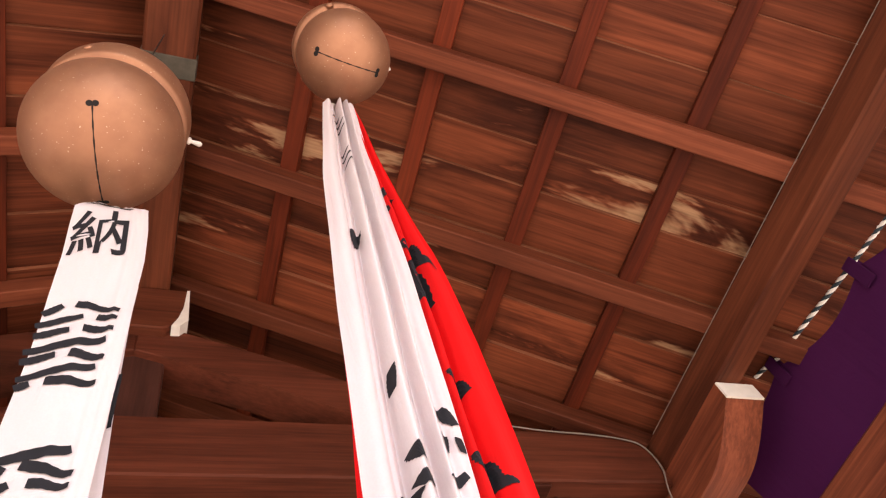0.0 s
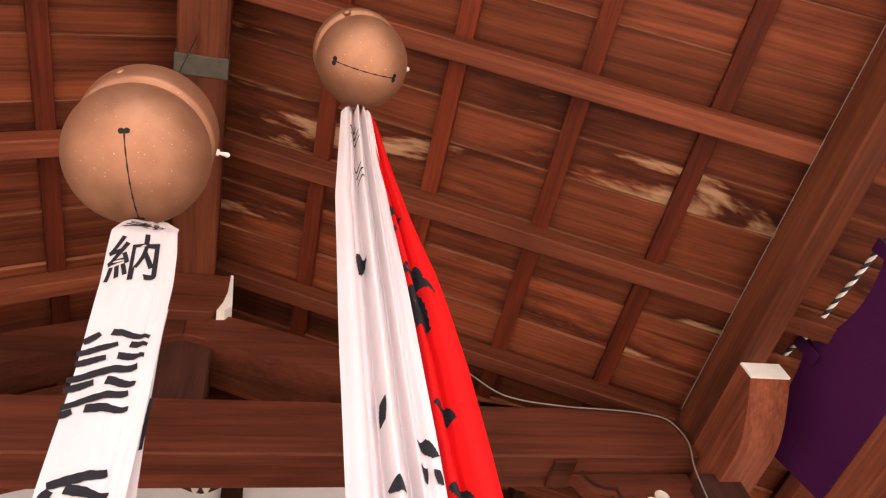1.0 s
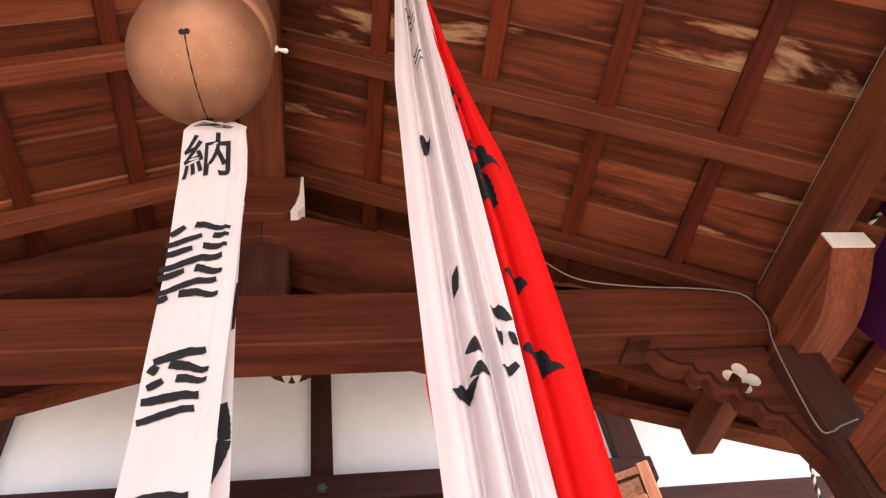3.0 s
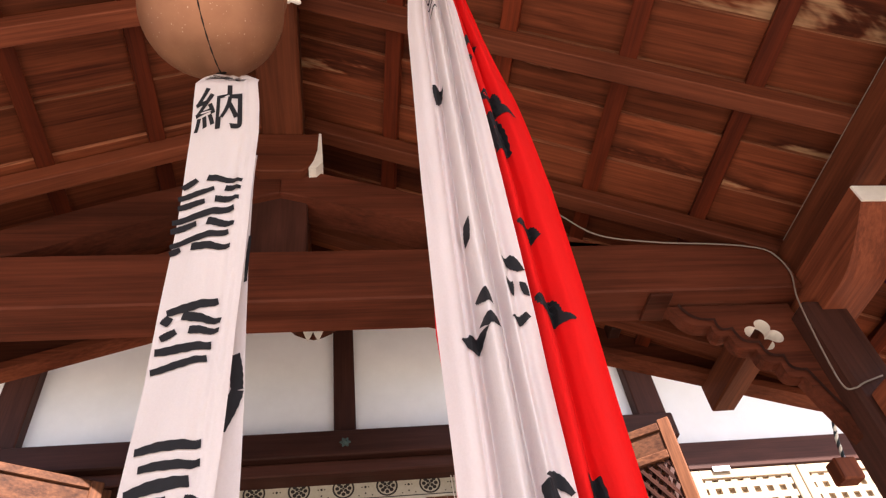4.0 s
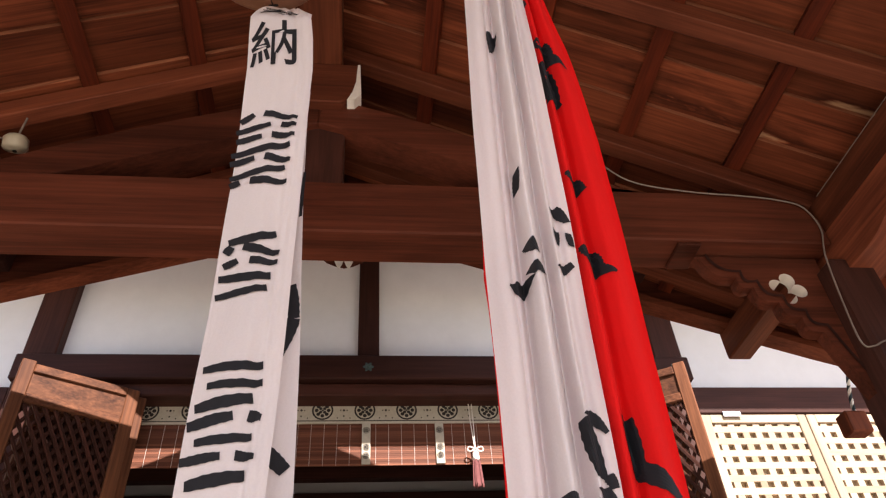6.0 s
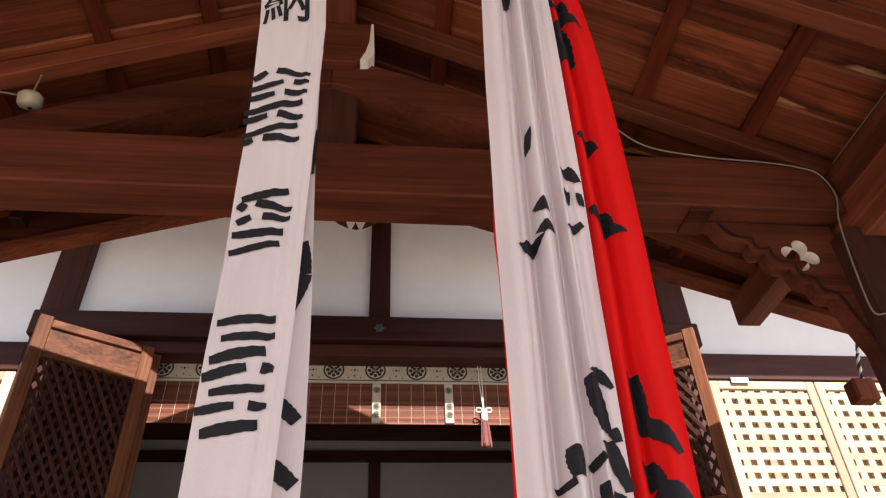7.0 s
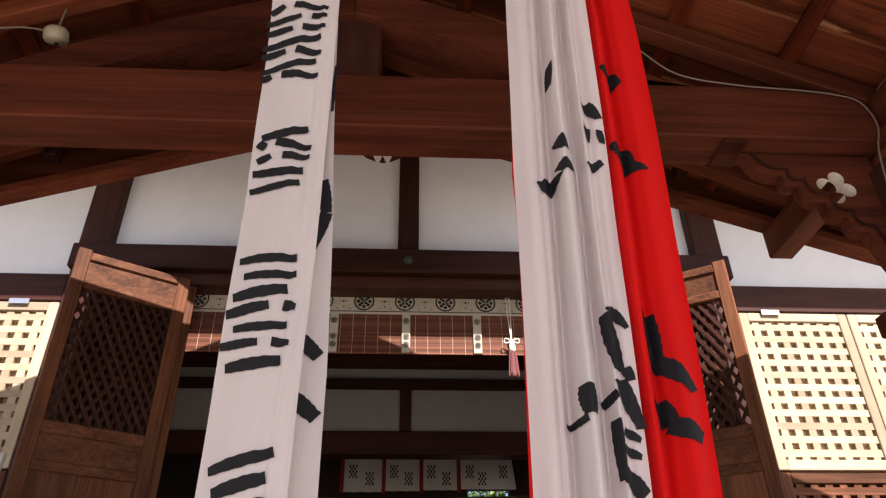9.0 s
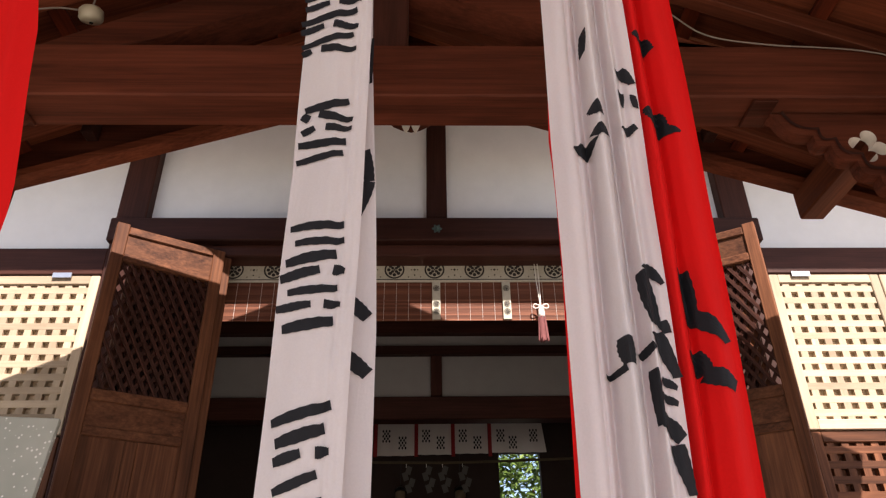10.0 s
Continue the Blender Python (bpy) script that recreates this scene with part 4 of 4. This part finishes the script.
def suzu_bell(name_label, c, r, hole_a, hole_b, hang_top, tilt=0.0, tall=0.70):
    """A round shrine bell: lower bowl, upper dome, slit with two holes, studs and hanging loop."""
    bell = thing("shrine_bell", name_label, "bell", (c[0], c[1], c[2] - r), "shrine bells")
    low = [(0.004, -r)] + [(r * math.cos(radians(-86 + 4 * k)), r * math.sin(radians(-86 + 4 * k))) for k in range(28)] + [(r * 0.905, r * 0.405), (r * 0.82, r * 0.41)]
    part("bowl", lathe(low, c, None, 64), BRONZE, bell, "", True)
    h = tall * r
    lean = Matrix.Rotation(radians(tilt), 4, "Y")
    up = [(r * 0.81, r * 0.40), (r * 0.82, r * 0.43), (r * 0.96, r * 0.45), (r * 0.99, r * 0.52), (r, h)] + [(r * math.cos(radians(5 * k)), h + r * 0.92 * math.sin(radians(5 * k))) for k in range(1, 17)] + [(0.02, h + r * 0.92)]
    part("dome", lathe(up, c, lean, 64), BRONZE, bell, "", True)
    # slit over the bowl's great circle between the two holes
    a, b = Vector(hole_a).normalized(), Vector(hole_b).normalized()
    n = a.cross(b).normalized()
    ang = a.angle(b)
    bm = bmesh.new()
    prev = None
    for k in range(25):
        d = Matrix.Rotation(ang * k / 24, 3, n) @ a
        w = 0.0011 + 0.0004 * math.sin(k * 1.7)
        two = [bm.verts.new(Vector(c) + d * (r * 1.0035) + n * s * w) for s in (-1, 1)]
        if prev:
            bm.faces.new((prev[0], prev[1], two[1], two[0]))
        prev = two
    part("slit", bm, BLACK, bell, "black slit")
    for d, along in ((a, (b - a).normalized()), (b, (a - b).normalized())):
        bm = bmesh.new()
        along = (along - d * along.dot(d)).normalized()
        side = d.cross(along).normalized()
        for s in (-1, 1):
            o = Vector(c) + d * r * 1.004 - along * 0.001 + side * s * 0.0044
            bm.faces.new([bm.verts.new(o + 0.0054 * (math.cos(2 * math.pi * k / 12) * side + math.sin(2 * math.pi * k / 12) * along) ) for k in range(12)])
            
        part("hole", bm, BLACK, bell, "black heart-shaped hole")
    for az in (0.25, 2.35, 4.4):
        d = Vector((math.cos(az), math.sin(az), 0))
        m = Matrix.Translation(Vector(c) + lean @ (d * (r * 0.985) + Vector((0, 0, h * 0.9)))) @ d.to_track_quat("Z", "Y").to_matrix().to_4x4()
        bm = lathe([(0.009, -0.004), (0.0085, 0.002), (0.006, 0.004), (0.001, 0.0048)] if az != 0.25 else [(0.007, -0.003), (0.007, 0.006), (0.003, 0.008), (0.0045, 0.016), (0.0055, 0.024), (0.002, 0.028)], (0, 0, 0), None, 12)
        bmesh.ops.transform(bm, matrix=m, verts=bm.verts)
        part("stud", bm, CHALK if az == 0.25 else BRONZE, bell, "", True)
    top = c[2] + h + r * 0.92
    part("loop", tube([(c[0] + 0.014 * math.cos(math.pi * k / 8), c[1], top - 0.004 + 0.026 * math.sin(math.pi * k / 8)) for k in range(9)], 0.004), IRON, bell)
    part("hanger", tube([(c[0], c[1], top + 0.018), (c[0] * 0.98, c[1], (top + hang_top) / 2), (c[0] * 0.96, c[1] , hang_top)], 0.0015), IRON, bell)
    return bell


suzu_bell("round brown bronze bell with a slit, above a white streamer", (0.037, -2.288, 2.831), 0.1315, (0.042, -0.691, -0.722), (0.124, 0.557, -0.821), 3.555, 0.0, 0.78)
suzu_bell("round brown bronze bell close under the roof boards", (0.455, -2.41, 3.087), 0.0985, (-0.608, -0.244, -0.755), (0.64, 0.027, -0.768), 3.52, -9.0, 0.55)


# ---- streamers ----
class Sheet:
    """A hanging cloth: u runs across it, z is the height; the place of each point follows from simple folds."""

    def __init__(self, left, right, depth, folds):
        self.left, self.right, self.depth, self.folds = left, right, depth, folds

    def at(self, u, z, lift=0.0):
        x = self.left(z) + u * (self.right(z) - self.left(z))
        y = self.depth(z)
        for centre, width, push in self.folds:
            c = centre(z) if callable(centre) else centre
            y -= push * math.exp(-((u - c) / width) ** 2)
        y += 0.0025 * math.sin(9 * z + 3 * u) + 0.0015 * math.sin(23 * z - 5 * u)
        return Vector((x, y - lift, z))

    def mesh(self, z0, z1, nu=44, nz=90):
        bm = bmesh.new()
        grid = [[bm.verts.new(self.at(i / nu, z0 + (z1 - z0) * j / nz)) for i in range(nu + 1)] for j in range(nz + 1)]
        for j in range(nz):
            for i in range(nu):
                bm.faces.new((grid[j][i], grid[j][i + 1], grid[j + 1][i + 1], grid[j + 1][i]))
        return bm


def ease(z, *stops):
    """A smooth step through rows of height and value, from the highest down."""
    if z >= stops[0][0]:
        return stops[0][1]
    for (za, va), (zb, vb) in zip(stops, stops[1:]):
        if z >= zb:
            t = (za - z) / (za - zb)
            return va + (vb - va) * t
    return stops[-1][1]


def brush_bar(sheet, u0, z0, u1, z1, w0, w1, wide, lift=0.0014, n=24):
    """A tapered bar of ink laid on a sheet. w: its half width in metres at either end."""
    bm = bmesh.new()
    du, dz = (u1 - u0) * wide, z1 - z0
    ln = math.hypot(du, dz)
    px, pz = -dz / ln, du / ln
    rows = []
    for k in range(n + 1):
        t = k / n
        w = (w0 + (w1 - w0) * t) * (0.72 + 0.28 * math.sin(math.pi * min(1, 0.18 + t * 0.9)))
        w *= 1 + 0.05 * math.sin(k * 1.3 + u0 * 40)
        rows.append([bm.verts.new(sheet.at(u0 + (u1 - u0) * t + s * px * w / wide, z0 + dz * t + s * pz * w, lift)) for s in (-1, -0.67, -0.33, 0, 0.33, 0.67, 1)])
    for a, b in zip(rows, rows[1:]):
        for k in range(6):
            bm.faces.new((a[k], a[k + 1], b[k + 1], b[k]))
    return bm


def ink_on(sheet, parent, wide, rows):
    """Bars given by x and z at their two ends and half widths."""
    for x0, z0, x1, z1, w0, w1 in rows:
        u = [(x - sheet.left(z)) / (sheet.right(z) - sheet.left(z)) for x, z in ((x0, z0), (x1, z1))]
        part("ink_bar", brush_bar(sheet, u[0], z0, u[1], z1, w0, w1, wide), INK, parent)


def written(sheet, parent, body, u_mid, z_mid, size, wide):
    """One written sign in the built-in font, laid on a sheet."""
    cu = bpy.data.curves.new("sign", "FONT")
    cu.body, cu.size, cu.align_x, cu.align_y = body, size, "CENTER", "CENTER"
    cu.resolution_u = 4
    cu.offset = size * 0.012
    ob = bpy.data.objects.new("sign", cu)
    me = bpy.data.meshes.new_from_object(ob)
    bm = bmesh.new()
    bm.from_mesh(me)
    for v in bm.verts:
        v.co = sheet.at(u_mid + 0.88 * v.co.x / wide, z_mid + 1.45 * v.co.y + 0.2 * v.co.x, 0.0011)
    part("written_sign", bm, INK, parent)
    bpy.data.objects.remove(ob)
    bpy.data.curves.remove(cu)


# white streamer with one flat face and a narrow fold behind its edge
sl_left = lambda z: ease(z, (2.75, 0.030), (2.53, 0.052), (2.45, 0.062), (2.3, 0.074), (2.0, 0.094), (1.8, 0.103), (1.55, 0.112), (0.6, 0.13))
sl_right = lambda z: ease(z, (2.735, 0.100), (2.64, 0.138), (2.53, 0.155), (2.45, 0.163), (2.3, 0.170), (2.0, 0.183), (1.8, 0.190), (1.55, 0.199), (0.6, 0.23))
lean_l = lambda z: -2.272 + 0.50 * max(0.0, z - 2.585)
flat = Sheet(sl_left, sl_right, lambda z: lean_l(z) - 0.004 * math.sin(5 * z),
             [(0.80, 0.05, 0.0035), (0.93, 0.07, 0.004), (lambda z: 0.3 + 0.1 * math.sin(4 * z), 0.22, 0.005), (lambda z: 0.55 - 0.05 * math.sin(6 * z), 0.09, 0.003)])
streamer = thing("white_streamer", "long white cotton streamer with black brush marks hanging under the bell", "streamer", (0.13, -2.28, 0.6), "streamers")
face_l = part("front_face", flat.mesh(0.62, 2.735, 80, 200), WHITE, streamer, "", True)
behind = Sheet(lambda z: sl_right(z) - 0.045, lambda z: sl_right(z) + ease(z, (2.35, -0.004), (2.2, 0.0), (2.0, 0.011), (1.8, 0.021), (1.55, 0.024)), lambda z: lean_l(z) + 0.02, [(0.7, 0.3, -0.006)])
back_l = part("folded_edge", behind.mesh(0.64, 2.42, 12, 60), WHITE, streamer, "", True)
part("cord", tube([(0.08, -2.192, 2.732), (0.07, -2.15, 2.80), (0.05, -2.16, 2.93), (0.04, -2.22, 3.03), (0.037, -2.288, 3.05)], 0.006), CORD_W, streamer, "white hanging cord")
WL = 0.10
written(flat, face_l, "\u7d0d", 0.42, 2.500, 0.088, WL)
written(flat, face_l, "\u5949", 0.44, 2.635, 0.080, WL)
# the other written signs stand as plain bars of their size
cells = ((0.070, 0.155, 2.190, 2.345), (0.086, 0.162, 2.012, 2.118), (0.098, 0.174, 1.785, 1.930), (0.116, 0.180, 1.575, 1.710))
rnd = random.Random(21)
for x0, x1, z0, z1 in cells:
    n = round((z1 - z0) / 0.021)
    for k in range(n):
        z = z1 - (k + 0.5) * (z1 - z0) / n
        f = rnd.uniform(0.25, 0.75)
        rise = rnd.uniform(0.004, 0.013)
        wd = rnd.uniform(0.0055, 0.0078)
        if rnd.random() < 0.55:
            gap = 0.007
            ink_on(flat, face_l, WL, [(x0 + rnd.uniform(0, 0.012), z - rise, x0 + (x1 - x0) * f - gap, z + rise * 0.4, wd * 0.8, wd),
                                      (x0 + (x1 - x0) * f + gap, z + rise * 0.6, x1, z - rise * rnd.uniform(-0.8, 0.9), wd, wd * 0.75)])
        else:
            ink_on(flat, face_l, WL, [(x0 + rnd.uniform(0, 0.02), z - rise, x1 - rnd.uniform(0, 0.012), z + rise * 0.5, wd * 0.8, wd * 1.1)])
ink_on(behind, back_l, 0.06, [(0.172, 2.24, 0.175, 2.16, 0.003, 0.004), (0.178, 2.05, 0.186, 2.0, 0.006, 0.011), (0.186, 2.0, 0.178, 1.95, 0.010, 0.003),
                              (0.172, 1.842, 0.200, 1.815, 0.007, 0.010), (0.172, 1.775, 0.206, 1.748, 0.008, 0.010), (0.17, 1.62, 0.207, 1.60, 0.008, 0.010)])

# white and red streamer
wr_left = lambda z: ease(z, (3.36, 0.43), (3.1, 0.430), (2.93, 0.410), (2.58, 0.396), (2.2, 0.399), (1.97, 0.403), (1.82, 0.408), (1.67, 0.412), (0.6, 0.43))
wr_mid = lambda z: ease(z, (3.36, 0.47), (3.1, 0.466), (2.93, 0.462), (2.58, 0.477), (2.2, 0.490), (1.97, 0.496), (1.67, 0.500), (0.6, 0.50))
wr_right = lambda z: ease(z, (3.36, 0.478), (3.1, 0.474), (2.93, 0.480), (2.58, 0.515), (2.4, 0.540), (2.2, 0.557), (1.97, 0.564), (1.67, 0.567), (0.6, 0.56))
lean_r = lambda z: 0.42 * max(0.0, z - 2.93)
white_r = Sheet(wr_left, lambda z: wr_mid(z) + 0.006, lambda z: -2.358 + lean_r(z),
                [(0.17, 0.14, 0.013), (lambda z: 0.40 + 0.03 * math.sin(3 * z), 0.045, -0.013), (lambda z: 0.55 + 0.03 * math.sin(2.2 * z), 0.075, 0.018),
                 (lambda z: 0.76 + 0.015 * math.sin(5 * z), 0.045, 0.014), (0.66, 0.03, -0.007), (0.90, 0.08, 0.006), (lambda z: 0.28 + 0.02 * math.sin(3 * z), 0.025, -0.004)])
red_r = Sheet(lambda z: wr_mid(z) - 0.012, wr_right, lambda z: -2.345 + lean_r(z), [(0.12, 0.12, -0.006), (lambda z: 0.36 + 0.03 * math.sin(2.5 * z), 0.09, 0.016), (0.47, 0.04, -0.009), (lambda z: 0.72 + 0.05 * math.sin(2 * z), 0.13, 0.012), (0.95, 0.08, -0.006)])
red_b = Sheet(lambda z: wr_left(z) - ease(z, (2.3, -0.006), (2.05, -0.003), (2.0, 0.001), (1.93, -0.002), (1.8, -0.001), (1.6, 0.002)), lambda z: wr_left(z) + 0.04, lambda z: -2.340 + lean_r(z), [(0.4, 0.3, 0.005)])
pair = thing("white_and_red_streamer", "gathered white and red cotton streamers hanging under the bell", "streamer", (0.5, -2.36, 0.6), "streamers")
face_r = part("white_cloth", white_r.mesh(0.62, 3.2, 130, 160), WHITE, pair, "gathered white cloth with black brush marks", True)
red_face = part("red_cloth", red_r.mesh(0.62, 3.2, 100, 160), RED, pair, "bright red cloth with black brush marks", True)
part("red_lining", red_b.mesh(0.62, 3.18, 8, 60), RED, pair, "", True)
part("cord", tube([(0.455, -2.25, 3.19), (0.46, -2.24, 3.35), (0.46, -2.26, 3.53)], 0.009), CORD_W, pair, "white hanging cord")
ink_on(white_r, face_r, 0.097, (
    (0.432, 2.410, 0.429, 2.362, 0.009, 0.003), (0.445, 2.128, 0.444, 2.097, 0.003, 0.0035), (0.481, 2.066, 0.495, 2.046, 0.007, 0.008), (0.481, 2.033, 0.481, 2.013, 0.004, 0.003),
    (0.494, 2.03, 0.496, 2.013, 0.004, 0.005), (0.449, 2.015, 0.456, 1.998, 0.006, 0.007), (0.430, 1.949, 0.448, 1.970, 0.008, 0.007), (0.448, 1.973, 0.464, 1.982, 0.0075, 0.006),
    (0.479, 1.976, 0.494, 1.988, 0.005, 0.005), (0.481, 1.811, 0.488, 1.757, 0.006, 0.008), (0.484, 1.818, 0.500, 1.80, 0.006, 0.005), (0.494, 1.761, 0.499, 1.750, 0.006, 0.006),
    (0.459, 1.743, 0.461, 1.717, 0.0075, 0.008), (0.442, 1.711, 0.458, 1.714, 0.002, 0.005), (0.473, 1.728, 0.484, 1.736, 0.004, 0.005), (0.488, 1.749, 0.503, 1.709, 0.007, 0.008),
    (0.481, 1.714, 0.483, 1.665, 0.004, 0.004), (0.487, 1.705, 0.501, 1.699, 0.004, 0.004), (0.485, 1.690, 0.500, 1.685, 0.004, 0.004), (0.483, 1.673, 0.500, 1.655, 0.005, 0.010), (0.495, 1.65, 0.503, 1.61, 0.008, 0.006),
    (0.428, 2.87, 0.437, 2.85, 0.004, 0.004), (0.429, 2.835, 0.440, 2.815, 0.004, 0.004), (0.430, 2.80, 0.441, 2.785, 0.004, 0.003), (0.430, 2.69, 0.440, 2.68, 0.003, 0.004), (0.433, 2.665, 0.443, 2.655, 0.003, 0.004), (0.435, 2.635, 0.445, 2.628, 0.003, 0.003)))
ink_on(red_r, red_face, 0.068, (
    (0.478, 2.545, 0.496, 2.522, 0.012, 0.008), (0.480, 2.50, 0.486, 2.48, 0.006, 0.004), (0.498, 2.398, 0.510, 2.360, 0.012, 0.010), (0.508, 2.362, 0.531, 2.336, 0.009, 0.003), (0.499, 2.345, 0.507, 2.262, 0.010, 0.012),
    (0.510, 2.133, 0.522, 2.110, 0.008, 0.008), (0.513, 2.019, 0.523, 1.994, 0.009, 0.010), (0.520, 1.994, 0.541, 1.984, 0.008, 0.003),
    (0.523, 1.822, 0.526, 1.770, 0.0055, 0.007), (0.525, 1.775, 0.555, 1.747, 0.007, 0.008), (0.523, 1.738, 0.531, 1.716, 0.006, 0.008), (0.529, 1.716, 0.556, 1.706, 0.007, 0.010)))

# red streamer that hangs beside them
far_l = Sheet(lambda z: 0.03 + ease(z, (3.3, -0.66), (2.6, -0.48), (2.15, -0.345), (1.9, -0.305), (0.6, -0.275)), lambda z: 0.03 + ease(z, (3.3, -0.63), (2.6, -0.39), (2.15, -0.255), (1.9, -0.206), (1.5, -0.185), (0.6, -0.175)), lambda z: -2.37, [(0.3, 0.15, 0.01), (0.7, 0.15, 0.008)])
part_l = thing("red_streamer", "bright red cotton streamer hanging straight from the roof", "streamer", (-0.2, -2.37, 0.6), "streamers")
part("red_cloth", far_l.mesh(0.62, 3.3, 24, 70), RED, part_l, "", True)
part("cord", tube([(-0.615, -2.37, 3.29), (-0.615, -2.36, 3.36), (-0.615, -2.345, 3.42)], 0.008), CORD_W, part_l)
